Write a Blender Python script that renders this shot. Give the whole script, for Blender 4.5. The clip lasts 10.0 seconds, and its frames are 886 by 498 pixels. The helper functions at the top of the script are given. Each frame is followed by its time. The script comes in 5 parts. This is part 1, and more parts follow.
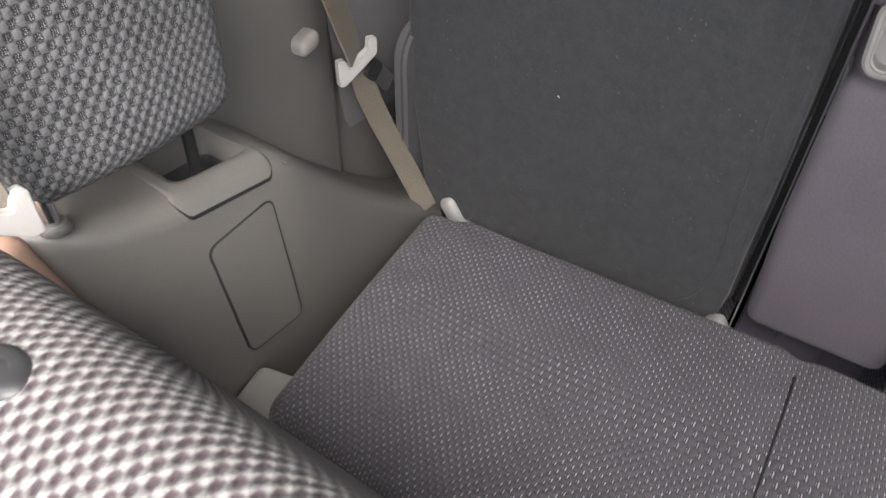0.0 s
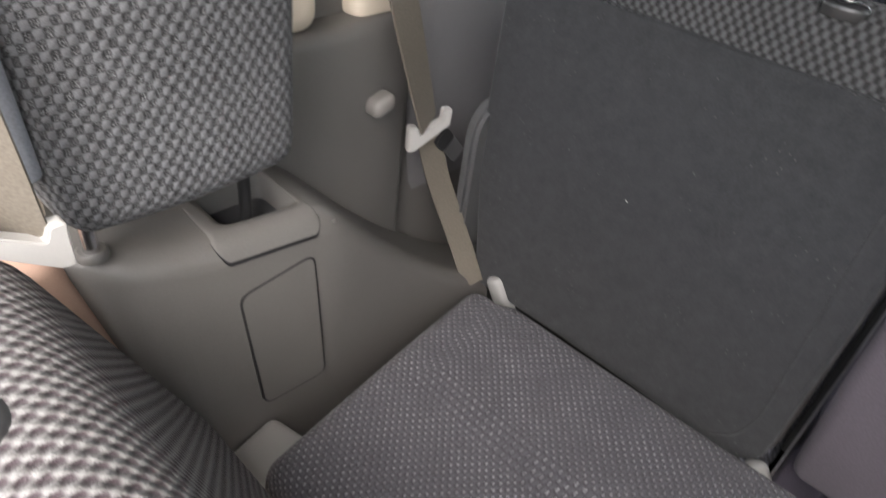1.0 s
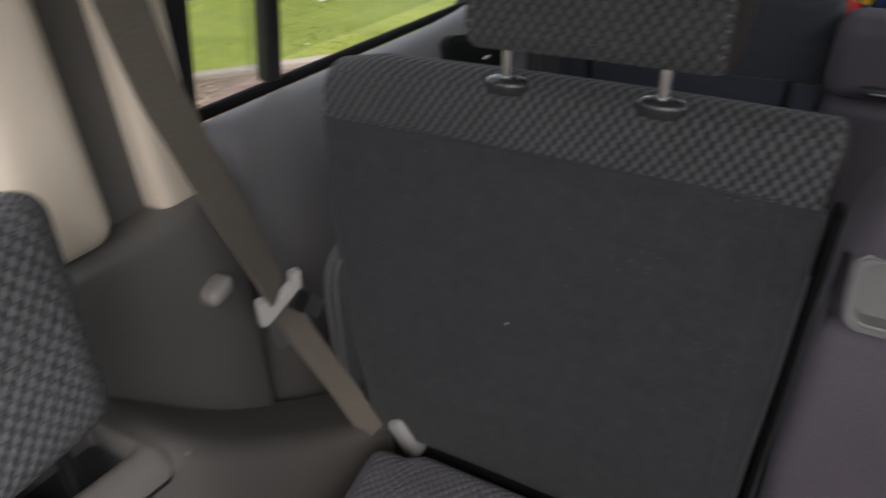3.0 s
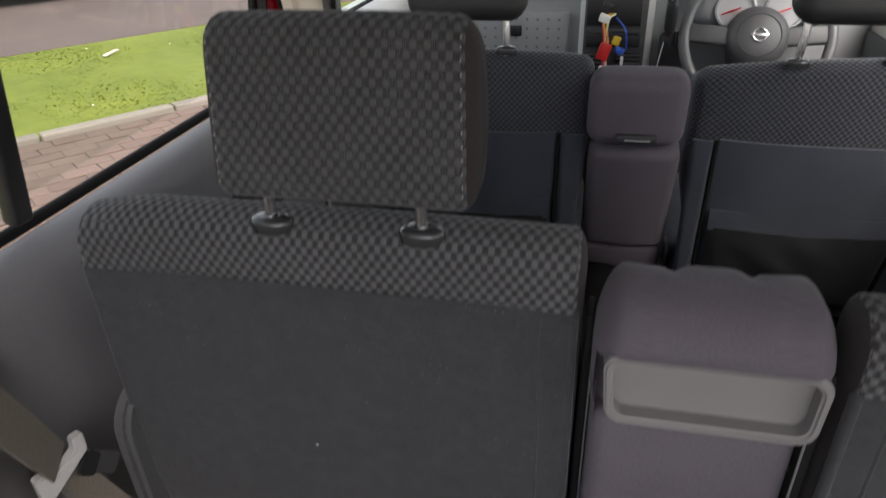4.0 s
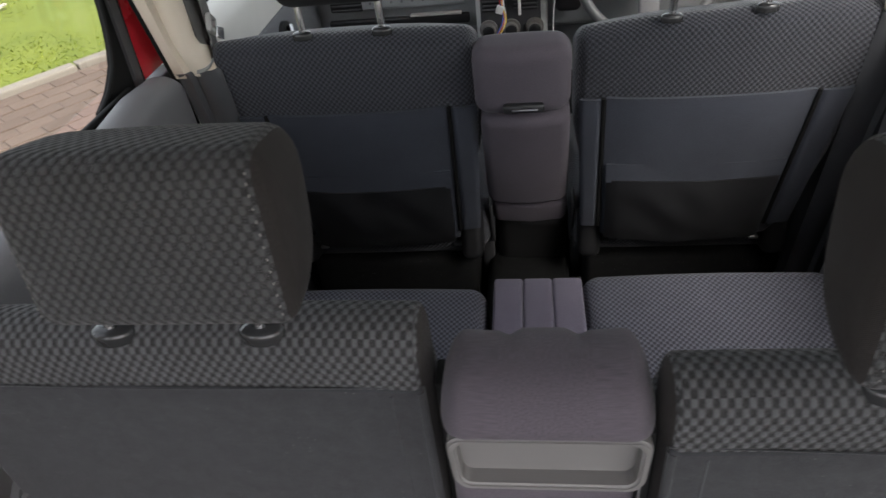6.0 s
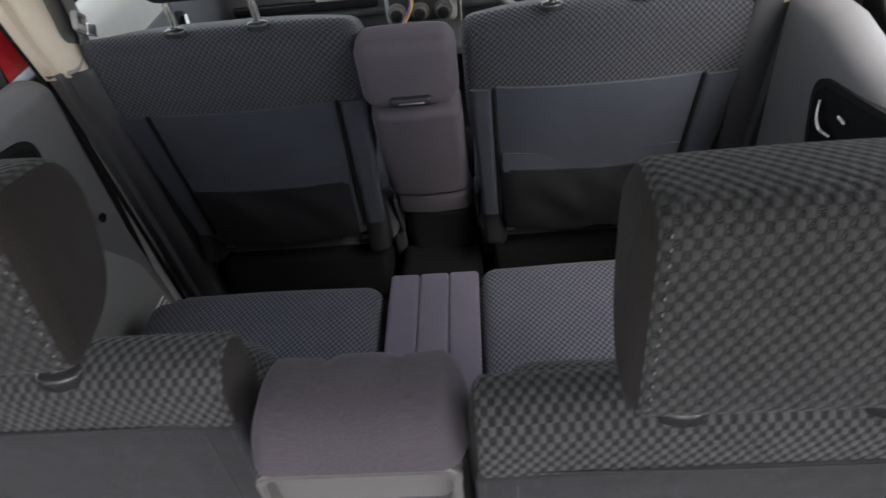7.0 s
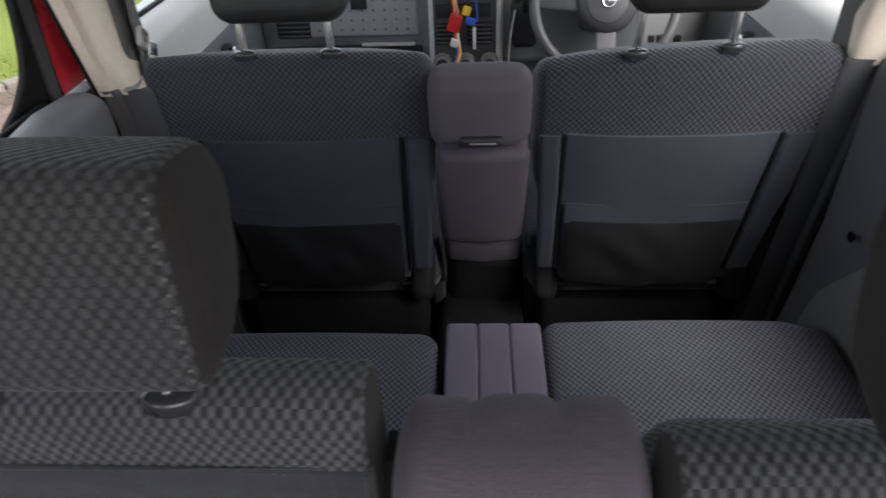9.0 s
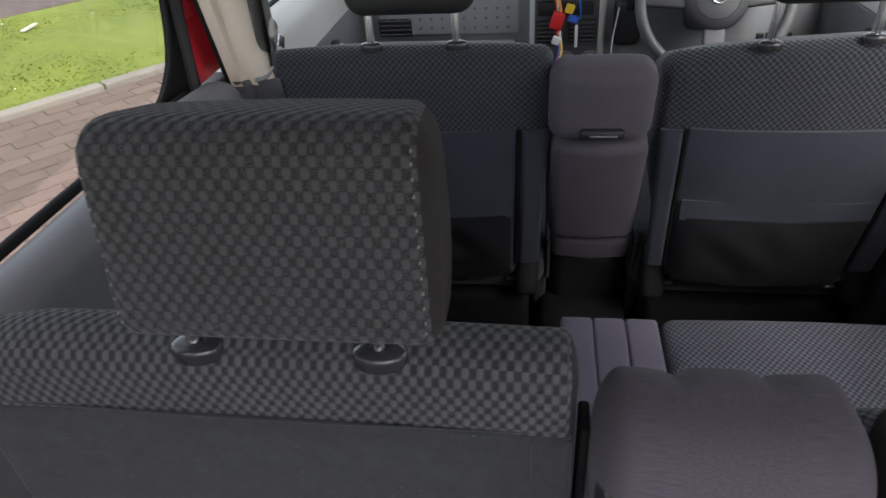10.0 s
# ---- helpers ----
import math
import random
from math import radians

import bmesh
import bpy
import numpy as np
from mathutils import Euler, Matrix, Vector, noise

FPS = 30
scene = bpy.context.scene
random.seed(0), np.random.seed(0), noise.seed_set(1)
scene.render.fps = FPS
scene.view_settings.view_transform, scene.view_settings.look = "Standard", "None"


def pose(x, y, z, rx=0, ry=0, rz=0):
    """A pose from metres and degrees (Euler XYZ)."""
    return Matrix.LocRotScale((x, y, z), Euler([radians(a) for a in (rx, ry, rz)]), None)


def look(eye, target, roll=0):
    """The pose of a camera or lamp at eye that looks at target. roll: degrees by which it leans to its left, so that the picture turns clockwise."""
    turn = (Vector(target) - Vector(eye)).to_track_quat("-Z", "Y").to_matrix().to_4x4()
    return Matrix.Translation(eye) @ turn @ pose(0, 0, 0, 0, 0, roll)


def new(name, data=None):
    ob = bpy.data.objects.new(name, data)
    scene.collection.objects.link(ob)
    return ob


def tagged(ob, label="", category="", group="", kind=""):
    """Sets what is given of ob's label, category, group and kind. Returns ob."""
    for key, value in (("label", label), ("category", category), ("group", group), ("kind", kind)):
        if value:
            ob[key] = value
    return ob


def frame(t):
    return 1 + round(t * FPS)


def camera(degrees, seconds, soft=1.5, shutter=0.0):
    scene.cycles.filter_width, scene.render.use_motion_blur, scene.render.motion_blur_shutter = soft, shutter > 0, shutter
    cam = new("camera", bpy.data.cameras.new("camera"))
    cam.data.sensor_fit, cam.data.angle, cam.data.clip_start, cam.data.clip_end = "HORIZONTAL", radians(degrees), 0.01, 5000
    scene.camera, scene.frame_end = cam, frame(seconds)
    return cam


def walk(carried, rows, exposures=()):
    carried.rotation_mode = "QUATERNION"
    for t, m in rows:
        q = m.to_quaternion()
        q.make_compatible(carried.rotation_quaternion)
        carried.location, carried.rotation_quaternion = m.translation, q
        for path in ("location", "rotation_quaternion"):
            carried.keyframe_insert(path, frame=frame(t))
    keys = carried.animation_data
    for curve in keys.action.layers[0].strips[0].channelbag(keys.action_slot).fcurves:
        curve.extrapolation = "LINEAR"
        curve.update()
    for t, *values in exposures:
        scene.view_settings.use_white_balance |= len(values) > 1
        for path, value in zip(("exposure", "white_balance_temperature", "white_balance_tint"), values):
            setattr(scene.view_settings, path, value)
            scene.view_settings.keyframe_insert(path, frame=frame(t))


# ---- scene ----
cam = camera(67.3, 10.0, soft=1.4, shutter=0.5)
PATH = [
    (0, (-0.067, -0.634, 0.959), (-0.892, 0.623, -0.359), 1.3),
    (0.5, (-0.068, -0.599, 0.968), (-0.954, 0.637, -0.331), 5.2),
    (1, (-0.086, -0.597, 0.97), (-1.095, 0.631, -0.243), 8.1),
    (1.5, (-0.112, -0.599, 0.973), (-1.239, 0.644, -0.116), 8.4),
    (2, (-0.123, -0.601, 0.983), (-1.305, 0.643, -0.043), 7.8),
    (2.5, (-0.134, -0.573, 0.986), (-1.273, 0.718, -0.031), 4.2),
    (2.7, (-0.134, -0.535, 0.998), (-1.169, 0.826, -0.039), 1.4),
    (3.8, (-0.093, -0.453, 1.059), (-0.51, 1.234, 0.069), -2.2),
    (4, (-0.095, -0.437, 1.089), (-0.494, 1.256, 0.101), -1.9),
    (4.5, (-0.088, -0.398, 1.155), (-0.414, 1.309, 0.166), -1.1),
    (5, (-0.07, -0.375, 1.176), (-0.365, 1.286, 0.101), -4.9),
    (5.2, (-0.062, -0.37, 1.179), (-0.359, 1.249, 0.043), -6.8),
    (6.3, (0.032, -0.343, 1.207), (-0.2, 1.216, -0.024), -7.0),
    (6.5, (0.057, -0.339, 1.200), (-0.142, 1.215, -0.044), -7.2),
    (7, (0.117, -0.303, 1.210), (-0.031, 1.218, -0.081), -7.2),
    (7.5, (0.130, -0.277, 1.194), (0.093, 1.261, -0.084), -4.5),
    (8, (0.111, -0.263, 1.175), (0.098, 1.324, -0.042), -4.0),
    (8.5, (0.054, -0.266, 1.171), (0.015, 1.352, -0.0045), -2.9),
    (8.8, (0.012, -0.268, 1.161), (-0.056, 1.362, 0.0025), -2.3),
    (9, (-0.021, -0.273, 1.155), (-0.119, 1.364, 0.0095), -2.4),
    (9.2, (-0.048, -0.277, 1.155), (-0.179, 1.361, 0.0165), -2.3),
    (9.5, (-0.084, -0.286, 1.151), (-0.283, 1.355, 0.0255), -2.9),
    (10, (-0.118, -0.300, 1.141), (-0.392, 1.333, 0.0195), -4.2),
]
EXPOSURES = [(0, 3, 6600, 12), (0.5, 2.9, 6600, 12), (1, 2.8, 6600, 12), (1.5, 2.4, 6600, 12), (2, 1.95, 6550, 12), (2.7, 1.75, 6500, 13), (4, 2.1, 6600, 14), (5, 2.2, 6600, 15), (6.3, 2.3, 6450, 12), (7, 2.4, 6400, 13), (7.5, 2.35, 6400, 13), (8.2, 2.2, 6450, 14), (9, 2.25, 6300, 13), (10, 2.1, 6250, 13)]
walk(cam, [(t, look(eye, target, roll)) for t, eye, target, roll in PATH], EXPOSURES)
# ---- light ----
world = bpy.data.worlds.new("overcast_sky")
scene.world = world
world.use_nodes = True
sky = world.node_tree.nodes.new("ShaderNodeTexSky")
sky.sky_type = "NISHITA"
sky.sun_disc = False
sky.sun_elevation, sky.sun_rotation = radians(50), radians(142)
sky.dust_density, sky.ozone_density = 3.0, 1.0
backg = world.node_tree.nodes["Background"]
haze = world.node_tree.nodes.new("ShaderNodeHueSaturation")
haze.inputs["Saturation"].default_value = 0.3
world.node_tree.links.new(sky.outputs[0], haze.inputs["Color"])
world.node_tree.links.new(haze.outputs[0], backg.inputs[0])
backg.inputs[1].default_value = 0.15
sun = new("sun", bpy.data.lights.new("sun", "SUN"))
sun.data.energy, sun.data.angle, sun.data.color = 0.6, radians(35), (1.0, 0.95, 0.88)
sun.matrix_world = look((0, 0, 8), (-4.13, 5.29, 0.0))


# ---- materials ----
def nodes_of(name):
    m = bpy.data.materials.new(name)
    m.use_nodes = True
    return m, m.node_tree.nodes, m.node_tree.links, m.node_tree.nodes["Principled BSDF"]


def ramp(nd, a, b, p0=0.0, p1=1.0):
    r = nd.new("ShaderNodeValToRGB")
    r.color_ramp.elements[0].position, r.color_ramp.elements[0].color = p0, (*a, 1)
    r.color_ramp.elements[1].position, r.color_ramp.elements[1].color = p1, (*b, 1)
    return r


def noise_tex(nd, lk, scale, detail=3.0, coord=None, rough=0.55):
    n = nd.new("ShaderNodeTexNoise")
    n.inputs["Scale"].default_value, n.inputs["Detail"].default_value = scale, detail
    n.inputs["Roughness"].default_value = rough
    if coord is not None:
        lk.new(coord, n.inputs["Vector"])
    return n


def math_node(nd, lk, op, a, b=None):
    m = nd.new("ShaderNodeMath")
    m.operation = op
    for i, v in enumerate((a, b)):
        if v is None:
            continue
        if isinstance(v, (int, float)):
            m.inputs[i].default_value = v
        else:
            lk.new(v, m.inputs[i])
    return m.outputs[0]


def add_bump(nd, lk, bs, height, strength, dist, prev=None):
    b = nd.new("ShaderNodeBump")
    b.inputs["Strength"].default_value, b.inputs["Distance"].default_value = strength, dist
    lk.new(height, b.inputs["Height"])
    if prev is not None:
        lk.new(prev, b.inputs["Normal"])
    lk.new(b.outputs[0], bs.inputs["Normal"])
    return b.outputs[0]


def plain(name, a, b, rough=0.5, grain=900.0, bump=0.15, metal=0.0, stain=6.0, spec=0.5, dist=0.0004):
    """A surface with stains between two colours and a fine grain."""
    m, nd, lk, bs = nodes_of(name)
    co = nd.new("ShaderNodeTexCoord").outputs["Object"]
    big = noise_tex(nd, lk, stain, 5, co)
    fine = noise_tex(nd, lk, grain, 2, co)
    r = ramp(nd, a, b, 0.3, 0.7)
    lk.new(big.outputs[0], r.inputs[0])
    mix = nd.new("ShaderNodeMix")
    mix.data_type, mix.blend_type = "RGBA", "MULTIPLY"
    mix.inputs["Factor"].default_value = 0.35 if bump > 0.1 else 0.08
    lk.new(r.outputs[0], mix.inputs["A"])
    lk.new(ramp_grey(nd, lk, fine.outputs[0]), mix.inputs["B"])
    lk.new(mix.outputs["Result"], bs.inputs["Base Color"])
    rr = nd.new("ShaderNodeMapRange")
    rr.inputs["To Min"].default_value, rr.inputs["To Max"].default_value = max(0.02, rough - 0.1), min(1, rough + 0.1)
    lk.new(big.outputs[0], rr.inputs[0])
    lk.new(rr.outputs[0], bs.inputs["Roughness"])
    bs.inputs["Metallic"].default_value = metal
    bs.inputs["Specular IOR Level"].default_value = spec
    if bump:
        add_bump(nd, lk, bs, fine.outputs[0], bump, dist)
    return m


def ramp_grey(nd, lk, fac):
    r = ramp(nd, (0.55, 0.55, 0.55), (1, 1, 1), 0.3, 0.7)
    lk.new(fac, r.inputs[0])
    return r.outputs[0]


def checked_cloth(name, light, dark, wide=0.0049, tall=0.0065, glint=0.5, relief=0.5, sheen=0.08, rows=False, blur=0.28, depth=0.0016, loose=0.0009, grain=0.6):
    """A knitted cloth of small puffy patches, light and dark by turns, on the mesh's own metre coordinates, with the
    yarn's glints painted as pale stitches in the dark patches.
    """
    m, nd, lk, bs = nodes_of(name)
    uv = nd.new("ShaderNodeTexCoord").outputs["UV"]
    wob = noise_tex(nd, lk, 420, 2, uv)
    cen = nd.new("ShaderNodeVectorMath")
    cen.operation = "SUBTRACT"
    lk.new(wob.outputs[1], cen.inputs[0])
    cen.inputs[1].default_value = (0.5, 0.5, 0.5)
    sub = nd.new("ShaderNodeVectorMath")
    sub.operation = "MULTIPLY_ADD"
    lk.new(cen.outputs[0], sub.inputs[0])
    sub.inputs[1].default_value = (loose * 2, loose * 2, 0)
    lk.new(uv, sub.inputs[2])
    sep = nd.new("ShaderNodeSeparateXYZ")
    lk.new(sub.outputs[0], sep.inputs[0])

    def wave(axis, length):
        return math_node(nd, lk, "SINE", math_node(nd, lk, "MULTIPLY", sep.outputs[axis], math.pi / length))

    pat = math_node(nd, lk, "MULTIPLY", wave(0, wide), wave(1, tall))
    edge = nd.new("ShaderNodeMapRange")
    edge.interpolation_type = "SMOOTHSTEP"
    edge.inputs["From Min"].default_value, edge.inputs["From Max"].default_value = -blur, blur
    lk.new(pat, edge.inputs[0])
    knit = noise_tex(nd, lk, 1300, 2, uv)
    cloud = noise_tex(nd, lk, 9, 4, uv)
    c = ramp(nd, dark, light)
    lk.new(edge.outputs[0], c.inputs[0])
    mul = nd.new("ShaderNodeMix")
    mul.data_type, mul.blend_type = "RGBA", "MULTIPLY"
    mul.inputs["Factor"].default_value = grain
    lk.new(c.outputs[0], mul.inputs["A"])
    lk.new(ramp_grey(nd, lk, knit.outputs[0]), mul.inputs["B"])
    mu2 = nd.new("ShaderNodeMix")
    mu2.data_type, mu2.blend_type = "RGBA", "MULTIPLY"
    mu2.inputs["Factor"].default_value = 0.3
    lk.new(mul.outputs["Result"], mu2.inputs["A"])
    lk.new(ramp_grey(nd, lk, cloud.outputs[0]), mu2.inputs["B"])
    # painted yarn glints: fine pale threads in every dark patch, or two dashes where it is woven in rows
    inside = math_node(nd, lk, "LESS_THAN", pat, -0.5 if rows else -0.28)
    keep = noise_tex(nd, lk, 25, 1, uv)
    hit = math_node(nd, lk, "GREATER_THAN", wave(0, wide / (4 if rows else 7)), 0.15)
    if not rows:
        hit = math_node(nd, lk, "MULTIPLY", hit, math_node(nd, lk, "GREATER_THAN", knit.outputs[0], 0.5))
    gl = math_node(nd, lk, "MULTIPLY", inside, hit)
    fade = math_node(nd, lk, "MULTIPLY", keep.outputs[0], 1.8)
    gl = math_node(nd, lk, "MULTIPLY", gl, math_node(nd, lk, "MULTIPLY", fade, glint))
    m3 = nd.new("ShaderNodeMix")
    m3.data_type = "RGBA"
    lk.new(gl, m3.inputs["Factor"])
    lk.new(mu2.outputs["Result"], m3.inputs["A"])
    m3.inputs["B"].default_value = (0.52, 0.53, 0.55, 1)
    lk.new(m3.outputs["Result"], bs.inputs["Base Color"])
    bs.inputs["Roughness"].default_value = 0.85
    bs.inputs["Sheen Weight"].default_value = sheen
    bs.inputs["Sheen Roughness"].default_value = 0.5
    bs.inputs["Specular IOR Level"].default_value = 0.25
    n1 = add_bump(nd, lk, bs, pat, relief, depth)
    add_bump(nd, lk, bs, knit.outputs[0], 0.4, 0.0006, n1)
    return m


def woven(name, a, b, pitch=0.0016, rough=0.9, sheen=0.2, bump=0.4):
    """A plain fine weave."""
    m, nd, lk, bs = nodes_of(name)
    uv = nd.new("ShaderNodeTexCoord").outputs["UV"]
    sep = nd.new("ShaderNodeSeparateXYZ")
    lk.new(uv, sep.inputs[0])
    su = math_node(nd, lk, "SINE", math_node(nd, lk, "MULTIPLY", sep.outputs[0], math.pi * 2 / pitch))
    sv = math_node(nd, lk, "SINE", math_node(nd, lk, "MULTIPLY", sep.outputs[1], math.pi * 2 / pitch))
    w = math_node(nd, lk, "MULTIPLY", su, sv)
    cloud = noise_tex(nd, lk, 7, 5, uv)
    lint = noise_tex(nd, lk, 420, 3, uv)
    c = ramp(nd, a, b, 0.3, 0.7)
    lk.new(cloud.outputs[0], c.inputs[0])
    mul = nd.new("ShaderNodeMix")
    mul.data_type, mul.blend_type = "RGBA", "MULTIPLY"
    mul.inputs["Factor"].default_value = 0.6
    lk.new(c.outputs[0], mul.inputs["A"])
    lk.new(ramp_grey(nd, lk, lint.outputs[0]), mul.inputs["B"])
    lk.new(mul.outputs["Result"], bs.inputs["Base Color"])
    bs.inputs["Roughness"].default_value = rough
    bs.inputs["Sheen Weight"].default_value = sheen
    bs.inputs["Specular IOR Level"].default_value = 0.2
    n1 = add_bump(nd, lk, bs, w, bump, 0.0004)
    add_bump(nd, lk, bs, lint.outputs[0], min(0.3, 0.08 + 0.6 * bump), 0.0005, n1)
    return m


def felt(name, a, b, sheen=0.15):
    """Needle felt with scuffs and lint."""
    m, nd, lk, bs = nodes_of(name)
    co = nd.new("ShaderNodeTexCoord").outputs["Object"]
    cloud = noise_tex(nd, lk, 55, 8, co, 0.8)
    fib = noise_tex(nd, lk, 650, 4, co, 0.7)
    lint = nd.new("ShaderNodeTexVoronoi")
    lint.inputs["Scale"].default_value = 130
    lk.new(co, lint.inputs["Vector"])
    c = ramp(nd, a, b, 0.35, 0.7)
    lk.new(cloud.outputs[0], c.inputs[0])
    mul = nd.new("ShaderNodeMix")
    mul.data_type, mul.blend_type = "RGBA", "MULTIPLY"
    mul.inputs["Factor"].default_value = 0.7
    lk.new(c.outputs[0], mul.inputs["A"])
    lk.new(ramp_grey(nd, lk, fib.outputs[0]), mul.inputs["B"])
    near = math_node(nd, lk, "LESS_THAN", lint.outputs["Distance"], 0.10)
    keep = noise_tex(nd, lk, 17, 0, co)
    near = math_node(nd, lk, "MULTIPLY", near, math_node(nd, lk, "GREATER_THAN", keep.outputs[0], 0.58))
    m3 = nd.new("ShaderNodeMix")
    m3.data_type = "RGBA"
    lk.new(math_node(nd, lk, "MULTIPLY", near, 0.16), m3.inputs["Factor"])
    lk.new(mul.outputs["Result"], m3.inputs["A"])
    m3.inputs["B"].default_value = (0.4, 0.38, 0.36, 1)
    lk.new(m3.outputs["Result"], bs.inputs["Base Color"])
    bs.inputs["Roughness"].default_value = 0.95
    bs.inputs["Specular IOR Level"].default_value = 0.15
    bs.inputs["Sheen Weight"].default_value = sheen
    add_bump(nd, lk, bs, fib.outputs[0], 0.5, 0.0008)
    return m


def pane_glass(name):
    m, nd, lk, bs = nodes_of(name)
    nd.remove(bs)
    tr = nd.new("ShaderNodeBsdfTransparent")
    tr.inputs[0].default_value = (0.93, 0.95, 0.93, 1)
    gl = nd.new("ShaderNodeBsdfGlossy")
    gl.inputs["Roughness"].default_value = 0.02
    mx = nd.new("ShaderNodeMixShader")
    mx.inputs[0].default_value = 0.05
    lk.new(tr.outputs[0], mx.inputs[1])
    lk.new(gl.outputs[0], mx.inputs[2])
    lk.new(mx.outputs[0], nd["Material Output"].inputs[0])
    return m


def pieced(name, a, b, rough=0.9, scale=30.0):
    """Stone or brick whose pieces differ in tone."""
    m, nd, lk, bs = nodes_of(name)
    co = nd.new("ShaderNodeTexCoord").outputs["Object"]
    info = nd.new("ShaderNodeObjectInfo")
    geo = nd.new("ShaderNodeNewGeometry")
    rnd = math_node(nd, lk, "FRACT", math_node(nd, lk, "ADD", info.outputs["Random"], geo.outputs["Random Per Island"]))
    n = noise_tex(nd, lk, scale, 6, co)
    n2 = noise_tex(nd, lk, 0.9, 4, co)
    f = math_node(nd, lk, "ADD", math_node(nd, lk, "MULTIPLY", rnd, 0.45), math_node(nd, lk, "MULTIPLY", n.outputs[0], 0.4))
    f = math_node(nd, lk, "ADD", f, math_node(nd, lk, "MULTIPLY", n2.outputs[0], 0.2))
    c = ramp(nd, a, b, 0.2, 0.85)
    lk.new(f, c.inputs[0])
    lk.new(c.outputs[0], bs.inputs["Base Color"])
    bs.inputs["Roughness"].default_value = rough
    add_bump(nd, lk, bs, n.outputs[0], 0.5, 0.004)
    return m


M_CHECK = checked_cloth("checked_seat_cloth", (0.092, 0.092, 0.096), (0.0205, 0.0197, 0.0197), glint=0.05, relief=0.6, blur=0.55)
M_CHECK_HEAD = checked_cloth("headrest_checked_cloth", (0.070, 0.070, 0.072), (0.0185, 0.0178, 0.0178), glint=0.13, relief=0.6, blur=0.42)
# backrest cloth raised in colour for the light that falls on the cushions
M_CHECK_CUSHION = checked_cloth("lit_cushion_checked_cloth", (0.150, 0.154, 0.190), (0.054, 0.055, 0.070), 0.0050, 0.0058, 0.0, loose=0.0005)
# the seat cloth made paler: rear sky light is put into its colour
M_CHECK_BACK = checked_cloth("rear_lit_checked_cloth", (0.23, 0.225, 0.22), (0.052, 0.038, 0.043), 0.0050, 0.0064, 0.0, 0.8, blur=0.6, depth=0.0022)
M_CHECK_WIDE = checked_cloth("fluffy_checked_seat_cloth", (0.134, 0.136, 0.144), (0.026, 0.025, 0.027), 0.0052, 0.0064, 0.30, 0.6, blur=0.26, grain=1.0, loose=0.0012)
M_CHECK_FLAT = checked_cloth("flat_checked_seat_cloth", (0.072, 0.070, 0.080), (0.044, 0.042, 0.049), 0.0050, 0.0056, 0.42, 0.6, rows=True, loose=0.0003, grain=0.5)
M_CHECK_SMALL = checked_cloth("small_checked_cloth", (0.055, 0.057, 0.069), (0.018, 0.019, 0.024), 0.0052, 0.0060, 0.0, sheen=0.22, loose=0.0005)
M_FELT = felt("seat_back_felt", (0.030, 0.0305, 0.033), (0.047, 0.0475, 0.051))
M_VIOLET = woven("violet_grey_cloth", (0.084, 0.072, 0.085), (0.100, 0.086, 0.101), sheen=0.08, bump=0.0)
M_SIDE = woven("plain_side_cloth", (0.022, 0.0185, 0.0175), (0.030, 0.026, 0.0245), sheen=0.03)
# bluer than the back pad, and also raised for light on the base
M_PLEAT = woven("violet_blue_cloth", (0.140, 0.125, 0.170), (0.168, 0.150, 0.200))
M_DOORCLOTH = woven("blue_grey_door_cloth", (0.15, 0.16, 0.175), (0.18, 0.19, 0.205))
M_DARKCLOTH = woven("dark_blue_grey_cloth", (0.037, 0.041, 0.053), (0.049, 0.054, 0.069), sheen=0.08)
M_MESH = woven("black_pocket_cloth", (0.008, 0.0082, 0.009), (0.014, 0.0143, 0.016), 0.003, 0.6, 0.03)
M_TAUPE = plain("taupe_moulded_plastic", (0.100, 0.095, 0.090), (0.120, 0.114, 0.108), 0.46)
M_GREY = plain("grey_moulded_plastic", (0.150, 0.146, 0.150), (0.178, 0.173, 0.178), 0.55, spec=0.3)
M_DARKGREY = plain("dark_grey_plastic", (0.06, 0.06, 0.063), (0.08, 0.08, 0.083), 0.5)
M_COVER = plain("slate_grey_plastic", (0.066, 0.067, 0.071), (0.082, 0.083, 0.088), 0.45)
M_BLACK = plain("black_plastic", (0.012, 0.012, 0.013), (0.02, 0.02, 0.021), 0.45)
M_BLACKVINYL = plain("black_vinyl", (0.011, 0.011, 0.011), (0.018, 0.018, 0.018), 0.55)
M_GUIDE = plain("glossy_black_plastic", (0.022, 0.022, 0.023), (0.032, 0.032, 0.033), 0.22, bump=0.0)
M_RUBBER = plain("black_rubber", (0.008, 0.008, 0.008), (0.013, 0.013, 0.013), 0.75, spec=0.15)
M_CREAM = plain("cream_pillar_plastic", (0.62, 0.54, 0.435), (0.67, 0.585, 0.48), 0.5, bump=0.08)
M_LIGHTGREY = plain("light_grey_plastic", (0.42, 0.40, 0.37), (0.48, 0.46, 0.43), 0.45, bump=0.08)
M_BEZEL = plain("warm_grey_plastic", (0.175, 0.163, 0.154), (0.205, 0.192, 0.181), 0.45, bump=0.08)
M_CAP = plain("pale_grey_plastic", (0.22, 0.218, 0.215), (0.255, 0.25, 0.245), 0.45, bump=0.08)
M_RECESS = plain("recess_plastic", (0.130, 0.124, 0.120), (0.152, 0.145, 0.140), 0.45, bump=0.08)
M_POCKET = plain("door_pocket_plastic", (0.225, 0.221, 0.218), (0.255, 0.250, 0.245), 0.45, bump=0.08)
M_BELT = woven("taupe_belt_webbing", (0.126, 0.110, 0.090), (0.146, 0.128, 0.106), 0.0015, 0.6, 0.03, 0.15)
